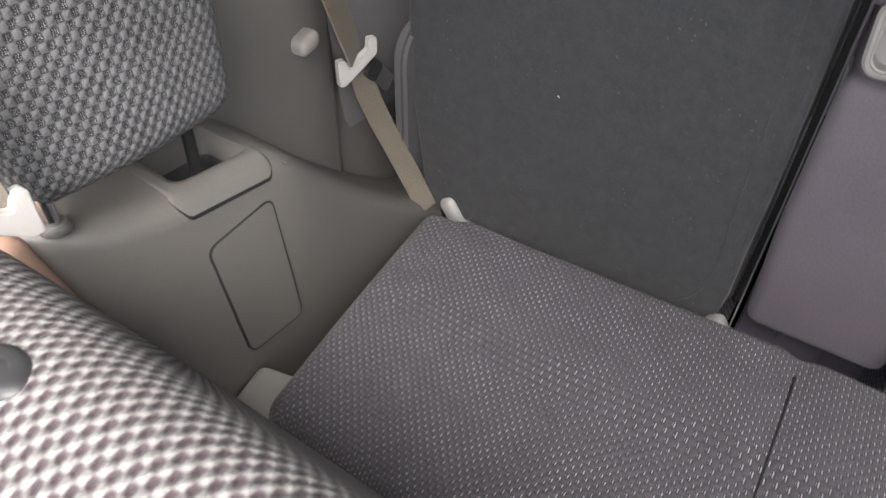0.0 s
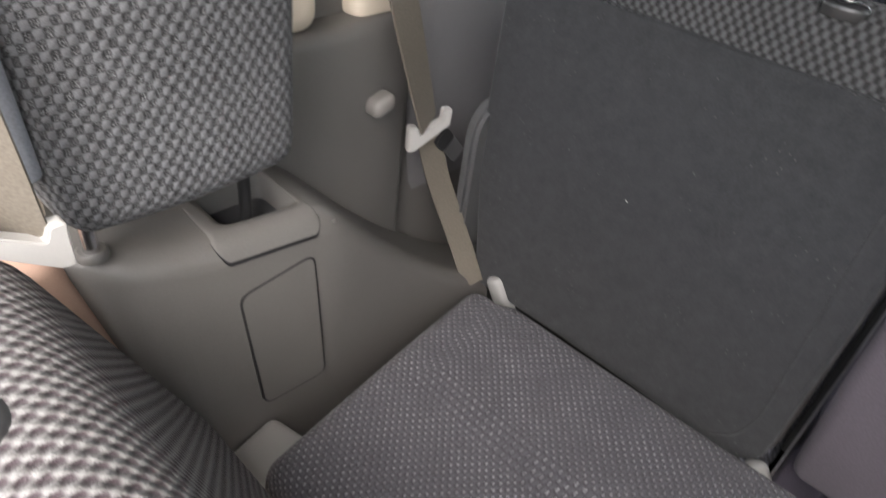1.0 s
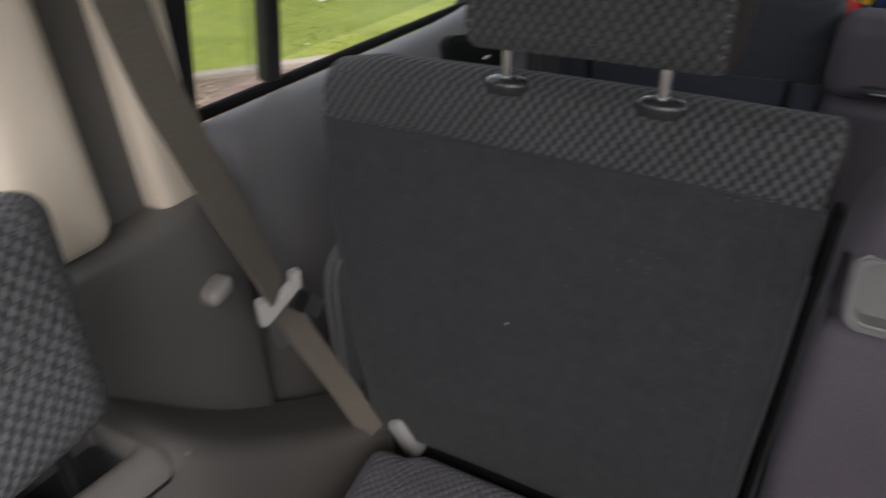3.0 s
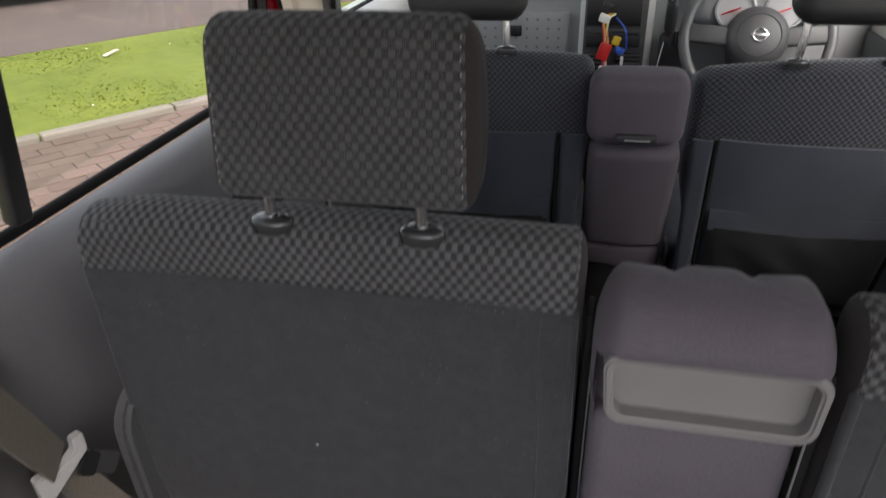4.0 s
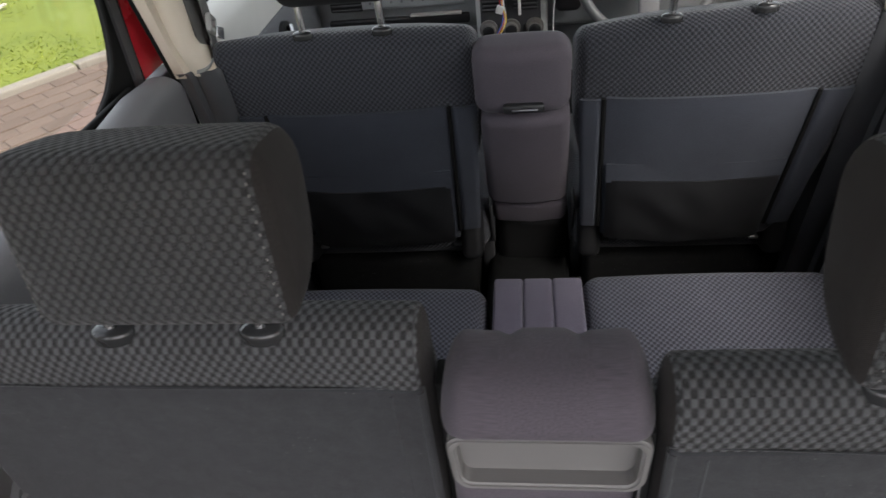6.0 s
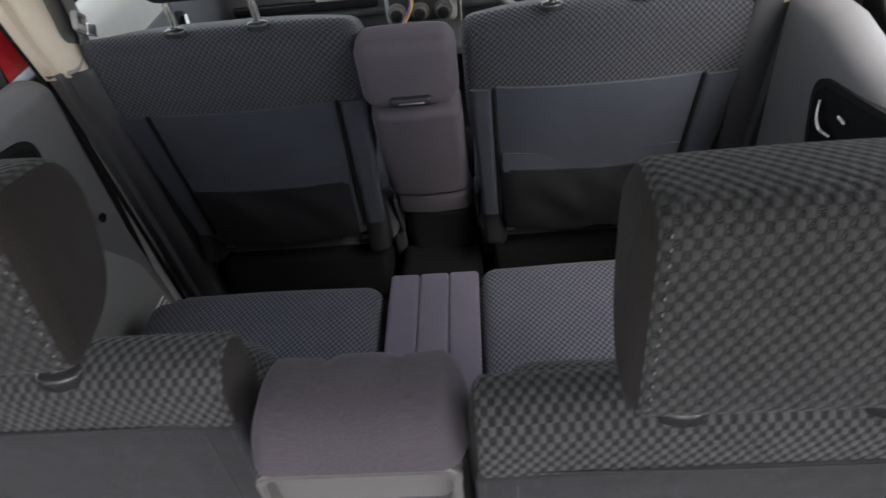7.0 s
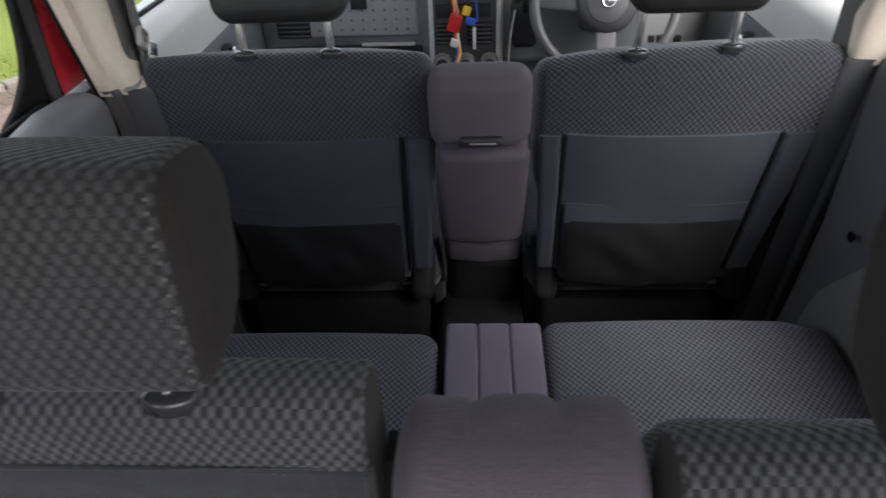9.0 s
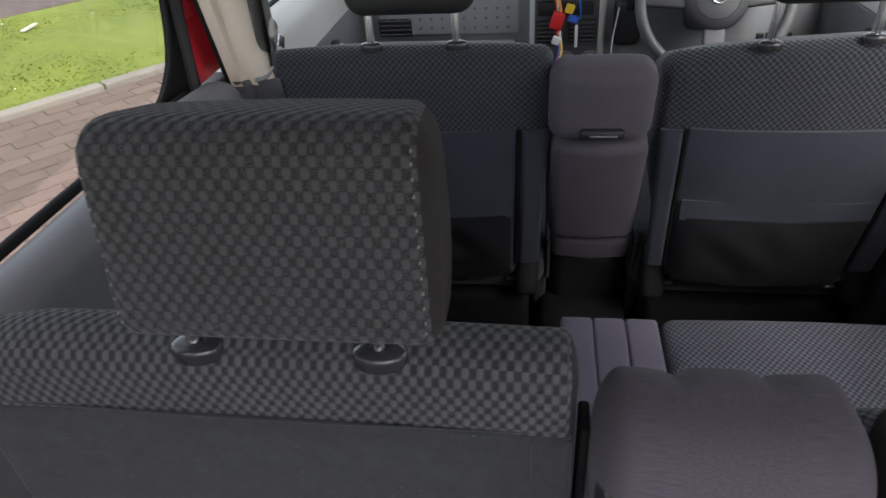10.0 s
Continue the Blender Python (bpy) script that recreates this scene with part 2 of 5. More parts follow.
M_BROWN = plain("reflection_brown_trim", (0.30, 0.19, 0.14), (0.36, 0.235, 0.18), 0.6)
M_CHROME = plain("bright_chrome", (0.75, 0.75, 0.76), (0.82, 0.82, 0.83), 0.22, bump=0.0, metal=1.0)
M_STEEL = plain("dull_steel", (0.35, 0.35, 0.35), (0.45, 0.45, 0.45), 0.35, bump=0.0, metal=1.0)
M_RED = plain("red_car_paint", (0.58, 0.018, 0.035), (0.62, 0.023, 0.04), 0.25, bump=0.0)
M_DASH = plain("grey_dashboard_plastic", (0.275, 0.283, 0.288), (0.31, 0.318, 0.322), 0.5)
M_WHEEL = plain("dark_grey_wheel_cover", (0.105, 0.106, 0.108), (0.125, 0.126, 0.128), 0.42)
# pale plastic, raised further for the daylight the windscreen throws on the top
M_DASHTOP = plain("pale_lit_dashboard", (0.60, 0.60, 0.585), (0.66, 0.66, 0.645), 0.55)
M_PALE = plain("pale_door_plastic", (0.56, 0.55, 0.52), (0.62, 0.61, 0.58), 0.45, bump=0.08)
M_CARPET = felt("black_floor_carpet", (0.007, 0.007, 0.007), (0.012, 0.012, 0.012), 0.0)
M_LINER = plain("grey_headliner_cloth", (0.24, 0.225, 0.20), (0.28, 0.262, 0.235), 0.9)
M_GLASS = pane_glass("window_glass")
M_CLASP = plain("ivory_clasp_plastic", (0.34, 0.33, 0.315), (0.38, 0.37, 0.355), 0.4, bump=0.0)
M_WHITE = plain("white_plastic", (0.74, 0.73, 0.70), (0.8, 0.79, 0.76), 0.4, bump=0.0)
M_BRICK = pieced("paving_brick", (0.074, 0.048, 0.035), (0.126, 0.086, 0.064))
M_KERB = pieced("concrete_kerb", (0.150, 0.128, 0.105), (0.215, 0.186, 0.152))
M_JOINT = plain("sandy_ground", (0.085, 0.062, 0.050), (0.130, 0.096, 0.079), 0.95, 60, 0.4, stain=2.0)
M_DIRT = plain("dry_leaf_litter", (0.165, 0.125, 0.080), (0.215, 0.165, 0.108), 0.95, 45, 0.6, stain=11.0)
M_ROAD = plain("brick_road_far", (0.074, 0.052, 0.045), (0.104, 0.074, 0.063), 0.95, 25, 0.3, stain=1.5)
M_LITTER = plain("weathered_card", (0.36, 0.32, 0.25), (0.44, 0.40, 0.32), 0.8, 50)
M_ORANGE = plain("orange_cone_plastic", (0.75, 0.13, 0.04), (0.8, 0.17, 0.06), 0.5)
M_WIRE_R = plain("red_wire", (0.6, 0.02, 0.02), (0.65, 0.03, 0.03), 0.4, bump=0)
M_WIRE_B = plain("blue_wire", (0.03, 0.10, 0.5), (0.04, 0.13, 0.55), 0.4, bump=0)
M_WIRE_Y = plain("yellow_wire", (0.7, 0.48, 0.03), (0.75, 0.52, 0.04), 0.4, bump=0)
M_WIRE_O = plain("orange_wire", (0.7, 0.22, 0.06), (0.75, 0.26, 0.08), 0.4, bump=0)
M_DIAL = plain("pale_dial_face", (0.42, 0.42, 0.43), (0.5, 0.5, 0.51), 0.5, bump=0)


def grass_material():
    m, nd, lk, bs = nodes_of("grass_blade")
    geo = nd.new("ShaderNodeNewGeometry")
    co = nd.new("ShaderNodeTexCoord").outputs["Object"]
    n = noise_tex(nd, lk, 1.3, 4, co)
    n2 = noise_tex(nd, lk, 6.0, 6, co, 0.7)
    f = math_node(nd, lk, "ADD", math_node(nd, lk, "MULTIPLY", geo.outputs["Random Per Island"], 0.06), math_node(nd, lk, "MULTIPLY", n.outputs[0], 0.4))
    f = math_node(nd, lk, "ADD", f, math_node(nd, lk, "MULTIPLY", n2.outputs[0], 0.45))
    c = ramp(nd, (0.074, 0.100, 0.010), (0.182, 0.200, 0.027), 0.28, 0.72)
    lk.new(f, c.inputs[0])
    lk.new(c.outputs[0], bs.inputs["Base Color"])
    bs.inputs["Roughness"].default_value = 0.7
    bs.inputs["Specular IOR Level"].default_value = 0.2
    return m


M_GRASS = grass_material()


# ---- building tools ----
def obj(name, bm, material, smooth=True):
    me = bpy.data.meshes.new(name)
    bm.normal_update()
    bm.to_mesh(me)
    bm.free()
    me.materials.append(material)
    if smooth:
        me.polygons.foreach_set("use_smooth", [True] * len(me.polygons))
        me.set_sharp_from_angle(angle=radians(52))
    return new(name, me)


def thing(name, place, label, category, group="", kind=""):
    """An empty at a thing's base, to carry its parts."""
    e = new(name)
    e.empty_display_size = 0.05
    e.location = place
    return tagged(e, label, category, group, kind)


def part(name, bm, material, parent, label="", smooth=True):
    ob = obj(name, bm, material, smooth)
    ob.parent = parent
    if parent.type == "EMPTY":
        ob.matrix_parent_inverse = Matrix.Translation(-Vector(parent.location))
    return tagged(ob, label)


def stops(h, r, n, k):
    """Coordinates along one edge of a box of half length h: close together over the rounding, even between."""
    r = min(r, h * 0.999)
    a = [-h + r * math.tan(math.pi / 4 * i / n) for i in range(n)]
    mid = [-(h - r) + 2 * (h - r) * i / k for i in range(k + 1)]
    return a + mid + [-v for v in reversed(a)]


def soft(c, s, r=0.01, n=3, k=1, fn=None, m=None, bm=None):
    """A box with rounded edges, of centre c and size s. fn bends its points, which it gets as a Vector about the centre. m turns it about the centre. Its
    uv are metres along the faces."""
    bm = bm or bmesh.new()
    uvl = bm.loops.layers.uv.verify()
    h = [v / 2 for v in s]
    r = min(r, min(h) * 0.999)
    kk = k if isinstance(k, (tuple, list)) else (k, k, k)
    ax = [stops(h[i], r, n, kk[i]) for i in range(3)]
    inner = [v - r for v in h]
    seen = {}

    def vert(p):
        key = (round(p[0], 6), round(p[1], 6), round(p[2], 6))
        if key not in seen:
            q = Vector([max(-inner[i], min(inner[i], p[i])) for i in range(3)])
            d = Vector(p) - q
            q = q + d.normalized() * r if d.length > 1e-9 else q
            if fn:
                q = fn(q)
            if m is not None:
                q = m @ q
            seen[key] = bm.verts.new(q + Vector(c))
        return seen[key]

    for a in range(3):
        u, v = (a + 1) % 3, (a + 2) % 3
        for sgn in (-1, 1):
            for i in range(len(ax[u]) - 1):
                for j in range(len(ax[v]) - 1):
                    loop = []
                    for du, dv in ((0, 0), (1, 0), (1, 1), (0, 1)):
                        p = [0, 0, 0]
                        p[a], p[u], p[v] = sgn * h[a], ax[u][i + du], ax[v][j + dv]
                        loop.append(p)
                    if sgn < 0:
                        loop.reverse()
                    try:
                        f = bm.faces.new([vert(p) for p in loop])
                    except ValueError:
                        continue
                    for lp, p in zip(f.loops, loop):
                        if a == 0:
                            lp[uvl].uv = (p[1] + c[1], p[2] + c[2])
                        elif a == 1:
                            lp[uvl].uv = (p[0] + c[0], p[2] + c[2] if sgn < 0 else -p[2] + c[2])
                        else:
                            lp[uvl].uv = (p[0] + c[0], h[2] + c[2] + p[1] + h[1])
    return bm


def even_uv(bm, c, s, r, turn=None):
    """Lays the cloth's uv anew on a shaped block of centre c and size s, in metres, running on over the top edge."""
    uvl = bm.loops.layers.uv.verify()
    c = Vector(c)
    bm.normal_update()
    for f in bm.faces:
        n = f.normal
        for lp in f.loops:
            p = lp.vert.co - c
            if abs(n.x) > max(abs(n.y), abs(n.z)):
                lp[uvl].uv = (p.y, p.z)
            elif abs(n.z) > abs(n.y):
                lp[uvl].uv = (p.x, s[2] / 2 - 0.43 * r + p.y + s[1] / 2 - 0.43 * r)
            else:
                lp[uvl].uv = (p.x, p.z)
    if turn is not None:
        bm.transform(Matrix.Translation(c) @ turn.to_4x4() @ Matrix.Translation(-c))
    return bm


def crisp(w, r, k=0.35):
    """Tightens the rounding of a soft box's two ends in x."""
    def fn(p):
        e = w / 2 - abs(p.x)
        return Vector((math.copysign(w / 2 - e * k, p.x), p.y, p.z)) if e < r else Vector(p)
    return fn


def tube(points, rad, seg=10, bm=None, caps=True, flat=1.0):
    """A round bar along points; rad is one radius or one for each point."""
    bm = bm or bmesh.new()
    uvl = bm.loops.layers.uv.verify()
    pts = [Vector(p) for p in points]
    rads = rad if isinstance(rad, (list, tuple)) else [rad] * len(pts)
    rings, side = [], None
    for i, p in enumerate(pts):
        d = (pts[min(i + 1, len(pts) - 1)] - pts[max(i - 1, 0)]).normalized()
        if side is None:
            side = d.orthogonal().normalized()
        side = (side - d * side.dot(d)).normalized()
        up = d.cross(side)
        rings.append([bm.verts.new(p + (side * math.cos(2 * math.pi * j / seg) + up * math.sin(2 * math.pi * j / seg) * flat) * rads[i]) for j in range(seg)])
    for i in range(len(rings) - 1):
        for j in range(seg):
            f = bm.faces.new((rings[i][j], rings[i][(j + 1) % seg], rings[i + 1][(j + 1) % seg], rings[i + 1][j]))
            for lp, (a, b) in zip(f.loops, ((j, i), (j + 1, i), (j + 1, i + 1), (j, i + 1))):
                lp[uvl].uv = (a / seg * 6.28 * rads[i], b * 0.02)
    if caps:
        bm.faces.new(list(reversed(rings[0])))
        bm.faces.new(rings[-1])
    return bm


def lathe(profile, place, axis="z", seg=24, bm=None):
    """Turns (radius, height) pairs about an axis at place."""
    bm = bm or bmesh.new()
    rings = []
    for rr, hh in profile:
        ring = []
        for j in range(seg):
            a = 2 * math.pi * j / seg
            p = {"z": (rr * math.cos(a), rr * math.sin(a), hh), "y": (rr * math.cos(a), hh, -rr * math.sin(a)), "x": (hh, rr * math.cos(a), rr * math.sin(a))}[axis]
            ring.append(bm.verts.new(Vector(p) + Vector(place)))
        rings.append(ring)
    for a, b in zip(rings, rings[1:]):
        for j in range(seg):
            bm.faces.new((a[j], a[(j + 1) % seg], b[(j + 1) % seg], b[j]))
    bm.faces.new(list(reversed(rings[0])))
    bm.faces.new(rings[-1])
    return bm


def ribbon(points, widths, thick=0.0012, bm=None):
    """A flat strap: points along its middle, and for each the half-width vector."""
    bm = bm or bmesh.new()
    uvl = bm.loops.layers.uv.verify()
    rows, run = [], 0.0
    for i, (p, w) in enumerate(zip(points, widths)):
        p, w = Vector(p), Vector(w)
        d = (Vector(points[min(i + 1, len(points) - 1)]) - Vector(points[max(i - 1, 0)])).normalized()
        nrm = d.cross(w).normalized() * thick
        run += (p - Vector(points[i - 1])).length if i else 0
        rows.append(([bm.verts.new(p + w * k + nrm * s) for k, s in ((-1, 1), (1, 1), (1, -1), (-1, -1))], run, w.length))
    for (a, ra, wa), (b, rb, wb) in zip(rows, rows[1:]):
        for j in range(4):
            f = bm.faces.new((a[j], a[(j + 1) % 4], b[(j + 1) % 4], b[j]))
            for lp, uvv in zip(f.loops, ((0, ra), (wa * 2, ra), (wb * 2, rb), (0, rb))):
                lp[uvl].uv = uvv
    bm.faces.new(list(reversed(rows[0][0])))
    bm.faces.new(rows[-1][0])
    return bm


def smooth_line(points, steps=6):
    """A Catmull-Rom line through points."""
    p = [Vector(q) for q in points]
    p = [p[0] * 2 - p[1]] + p + [p[-1] * 2 - p[-2]]
    out = []
    for i in range(1, len(p) - 2):
        for j in range(steps):
            t = j / steps
            out.append(0.5 * (2 * p[i] + (p[i + 1] - p[i - 1]) * t + (2 * p[i - 1] - 5 * p[i] + 4 * p[i + 1] - p[i + 2]) * t * t + (3 * p[i] - p[i - 1] - 3 * p[i + 1] + p[i + 2]) * t ** 3))
    return out + [p[-2]]


def round_loop(a0, a1, b0, b1, r, n=6):
    """A rounded rectangle in a plane, as (a, b) pairs."""
    out = []
    for cx, cy, st in ((a1 - r, b1 - r, 0), (a0 + r, b1 - r, 90), (a0 + r, b0 + r, 180), (a1 - r, b0 + r, 270)):
        for i in range(n + 1):
            g = radians(st + 90 * i / n)
            out.append((cx + r * math.cos(g), cy + r * math.sin(g)))
    return out


def round_poly(pts, r, n=4):
    """A polygon with its corners rounded."""
    out = []
    for i, p in enumerate(pts):
        p = Vector((*p, 0))
        a, b = Vector((*pts[i - 1], 0)), Vector((*pts[(i + 1) % len(pts)], 0))
        u, v = (a - p).normalized() * r, (b - p).normalized() * r
        for j in range(n + 1):
            t = j / n
            q = p + u * (1 - t) ** 2 + v * t ** 2
            out.append((q.x, q.y))
    return out


def ring_frame(outer, inner, put, depth, bm=None):
    """A frame between two loops of as many points; put(a, b, d) gives the place of a point, d from 0 to depth."""
    bm = bm or bmesh.new()
    n = len(outer)
    of = [bm.verts.new(put(a, b, 0)) for a, b in outer]
    inf = [bm.verts.new(put(a, b, 0)) for a, b in inner]
    ob = [bm.verts.new(put(a, b, depth)) for a, b in outer]
    ib = [bm.verts.new(put(a, b, depth)) for a, b in inner]
    for j in range(n):
        k = (j + 1) % n
        bm.faces.new((of[j], of[k], inf[k], inf[j]))
        bm.faces.new((ob[k], ob[j], ib[j], ib[k]))
        bm.faces.new((of[k], of[j], ob[j], ob[k]))
        bm.faces.new((inf[j], inf[k], ib[k], ib[j]))
    bmesh.ops.recalc_face_normals(bm, faces=bm.faces)
    return bm


def slab(loop, put, depth, bm=None):
    """A plate of the outline loop."""
    bm = bm or bmesh.new()
    f = [bm.verts.new(put(a, b, 0)) for a, b in loop]
    g = [bm.verts.new(put(a, b, depth)) for a, b in loop]
    bm.faces.new(f)
    bm.faces.new(list(reversed(g)))
    for j in range(len(f)):
        k = (j + 1) % len(f)
        bm.faces.new((f[k], f[j], g[j], g[k]))
    bmesh.ops.recalc_face_normals(bm, faces=bm.faces)
    return bm


def bar(p, q, w, d, r=0.004, side=(1, 0, 0), bm=None):
    """A bar with a rounded box section from p to q; w along side, d across it."""
    p, q, side = Vector(p), Vector(q), Vector(side)
    z = (q - p).normalized()
    x = (side - z * side.dot(z)).normalized()
    m = Matrix((x, z.cross(x), z)).transposed()
    return soft((p + q) / 2, (w, d, (q - p).length), r, 2, 1, None, m, bm)


# ---- the car's shell ----
def side_put(x, way):
    return lambda a, b, d: Vector((x + way * d, a, b))


def shell():
    floor = thing("floor", (0, 0.5, -0.03), "black carpeted floor of the car's cabin", "floor", kind="structure")
    part("carpet", soft((0, 0.35, -0.03), (1.36, 3.1, 0.06), 0.02, 2), M_CARPET, floor)
    part("step", soft((0, -0.36, 0.12), (1.10, 0.72, 0.26), 0.04, 3), M_CARPET, floor)
    for e in (-1, 1):
        part("sill_plate", soft((e * 0.705, 0.62, 0.025), (0.085, 2.5, 0.15), 0.015, 2), M_BLACK, floor, "black door sill")
    part("tunnel", soft((-0.01, 1.1, 0.06), (0.2, 0.9, 0.2), 0.04, 3), M_CARPET, floor)
    roof = thing("ceiling", (0, 0.4, 1.34), "grey cloth headliner under the car's roof", "ceiling", kind="structure")
    part("headliner", soft((0, 0.48, 1.335), (1.26, 2.40, 0.03), 0.014, 2, (6, 10, 1)), M_LINER, roof)
    part("roof_skin", soft((0, 0.49, 1.375), (1.36, 2.52, 0.045), 0.02, 3), M_RED, roof, "red painted roof skin")
    fire = thing("bulkhead", (0, 1.95, 0.2), "dark bulkhead behind the dashboard", "bulkhead", kind="structure")
    part("wall", soft((0, 1.96, 0.33), (1.36, 0.06, 0.76), 0.02, 2), M_BLACK, fire)
    wind = thing("windscreen", (0, 1.9, 0.8), "clear raked windscreen over the dashboard", "windscreen", kind="structure")
    p = part("pane", soft((0, 0, 0), (1.24, 0.006, 0.70), 0.002, 1, 1, None, Matrix.Rotation(radians(32), 3, "X")), M_GLASS, wind)
    p.data.transform(Matrix.Translation((0, 1.79, 1.04)))
    p.visible_shadow = False
    for s in (-1, 1):
        part("pillar", bar((s * 0.66, 2.0, 0.76), (s * 0.60, 1.62, 1.34), 0.06, 0.07, 0.02), M_CREAM, wind)
    bon = thing("bonnet", (0, 2.4, 0.6), "red painted car bonnet", "bonnet", kind="structure")
    part("panel", soft((0, 2.36, 0.56), (1.4, 0.75, 0.36), 0.08, 4), M_RED, bon)


shell()


def rear_door(s):
    """A rear side door, seen from inside. s: -1 for the passenger's side, 1 for the other."""
    side = "passenger side" if s < 0 else "driver side"
    d = thing("car_door", (s * 0.66, 0.3, 0.0), "grey moulded rear car door, %s, black-edged window" % side, "car door", "rear doors", "structure")

    def bulge(p):
        k = max(0.0, 1 - abs(p.z + 0.02) / 0.38)
        y = p.y + max(0.0, p.y / 0.41) * (0.12 * (0.29 - p.z) + (0.042 if s > 0 else -0.008))
        hump = ((0.034 if s > 0 else 0.013) * math.exp(-((p.y - 0.30) / 0.11) ** 2) + (0.016 if s > 0 else -0.006) * max(0.0, (p.y - 0.33) / 0.08)) * max(0.0, p.z / 0.37)
        return Vector((p.x + s * 0.022 * k * (1 if p.x * s < 0 else 0), y, p.z + hump))

    part("inner_panel", soft((s * 0.6465, 0.345, 0.4025), (0.077, 0.82, 0.740), 0.037, 6, (1, 8, 14), bulge), M_GREY, d)
    part("outer_skin", soft((s * 0.80, 0.35, 0.16), (0.08, 1.15, 0.78), 0.03, 3), M_RED, d, "red painted door skin")
    part("sill_seal", soft((s * 0.6815, 0.27, 0.7695), (0.012, 0.80, 0.014), 0.005, 2), M_RUBBER, d, "black rubber window seal")
    # window bars
    part("divider", bar((s * 0.672, 0.074, 0.78), (s * 0.622, 0.108, 1.32), 0.026, 0.020, 0.006, (0, 1, 0)), M_BLACK, d, "black window divider")
    edge = [(0.590, 0.766), (0.630, 0.782), (0.654, 0.799), (0.670, 0.815), (0.682, 0.838), (0.692, 0.870), (0.698, 0.905), (0.702, 0.96), (0.702, 1.33)]
    strip = [(0.715, 1.33), (0.715, 0.755)]
    post = [(0.743, 1.33), (0.742, 0.90), (0.741, 0.82), (0.740, 0.755)]

    def outward(a, b, dd):
        return Vector((s * (0.700 - 0.05 * max(0.0, b - 0.80) + dd), a, b))

    part("front_bar", slab(edge + strip + [(0.590, 0.755)], outward, 0.006), M_RUBBER, d, "black window bar")
    part("corner_seal", tube(smooth_line([outward(a, b, -0.003) for a, b in edge], 4), 0.004, 8), M_RUBBER, d, "black rubber window seal")
    part("red_frame", slab(post[::-1] + [(0.880, 1.33), (0.900, 0.755)], lambda a, b, dd: outward(a, b, dd - 0.003), 0.012), M_RED, d, "red painted window frame")
    part("frame_seal", slab(post + strip[::-1], lambda a, b, dd: outward(a, b, dd - 0.006), 0.011), M_DARKGREY, d, "dark grey door seal")
    part("seal_gap", tube(smooth_line([outward(a, b, -0.006) for a, b in post], 4), 0.0022, 6), M_RUBBER, d, "black gap beside the seal")
    part("rear_bar", bar((s * 0.676, -0.055, 0.775), (s * 0.625, -0.02, 1.32), 0.03, 0.02, 0.006, (0, 1, 0)), M_BLACK, d, "black window bar")
    for y0, y1 in ((-0.045, 0.07), (0.08, 0.71)):
        g = part("pane", slab([(y0, 0.785), (y1, 0.785), (y1 if y1 > 0.5 else y1 + 0.03, 1.32), (y0 + 0.03, 1.32)], lambda a, b, dd: Vector((s * ((0.682 if y1 < 0.5 else 0.7075) - (b - 0.78) * (0.09 if y1 < 0.5 else 0.055) + dd), a, b)), 0.004), M_GLASS, d, smooth=False)
        g.visible_shadow = False
    # recessed handle
    cup = ring_frame(round_poly([(0.618, 0.724), (0.588, 0.600), (0.40, 0.600), (0.365, 0.772)], 0.045, 7), round_poly([(0.606, 0.716), (0.579, 0.610), (0.41, 0.610), (0.378, 0.760)], 0.040, 7), lambda a, b, dd: Vector((s * (0.6040 + dd), a, b)), 0.010)
    hc = part("handle_cup", cup, M_RUBBER, d, "black handle recess")
    part("cup_floor", slab(round_poly([(0.606, 0.716), (0.579, 0.610), (0.41, 0.610), (0.378, 0.760)], 0.040, 7), lambda a, b, dd: Vector((s * (0.6055 + dd), a, b)), 0.006), M_CARPET, hc)
    part("handle", tube(smooth_line([(s * 0.602, 0.575, 0.700), (s * 0.595, 0.560, 0.684), (s * 0.593, 0.540, 0.674), (s * 0.600, 0.520, 0.672)], 5), 0.0034, 8), M_CHROME, hc, "chrome door handle")
    part("latch", soft((s * 0.600, 0.505, 0.708), (0.008, 0.022, 0.006), 0.004, 2), M_CHROME, hc, "chrome latch knob")
    # raised lower pocket with slots
    pocket = slab(round_poly([(0.16, 0.54), (0.44, 0.56), (0.585, 0.525), (0.700, 0.375), (0.742, 0.20), (0.745, 0.06), (0.16, 0.06)], 0.03, 5), lambda a, b, dd: Vector((s * (0.5885 + dd), a, b)), 0.05)
    bmesh.ops.bevel(pocket, geom=[e for e in pocket.edges if e.calc_face_angle(0) > 0.8], offset=0.012, segments=4, affect="EDGES")
    part("pocket_panel", pocket, M_POCKET, d, "pale grey raised lower panel")
    for i in range(4):
        part("slot_rib", bar((s * 0.5875, 0.636 + 0.004 * i, 0.279 - 0.014 * i), (s * 0.5875, 0.700 + 0.004 * i, 0.276 - 0.014 * i), 0.004, 0.005, 0.0015, (0, 0, 1)), M_WHITE, d)
    part("screw_hole", lathe([(0.009, 0), (0.009, -s * 0.003), (0.0065, -s * 0.003), (0.005, s * 0.004)], (s * 0.606, 0.672, 0.512), "x", 14), M_RUBBER, d, "dark screw hole")
    return d


rear_door(-1)
rear_door(1)


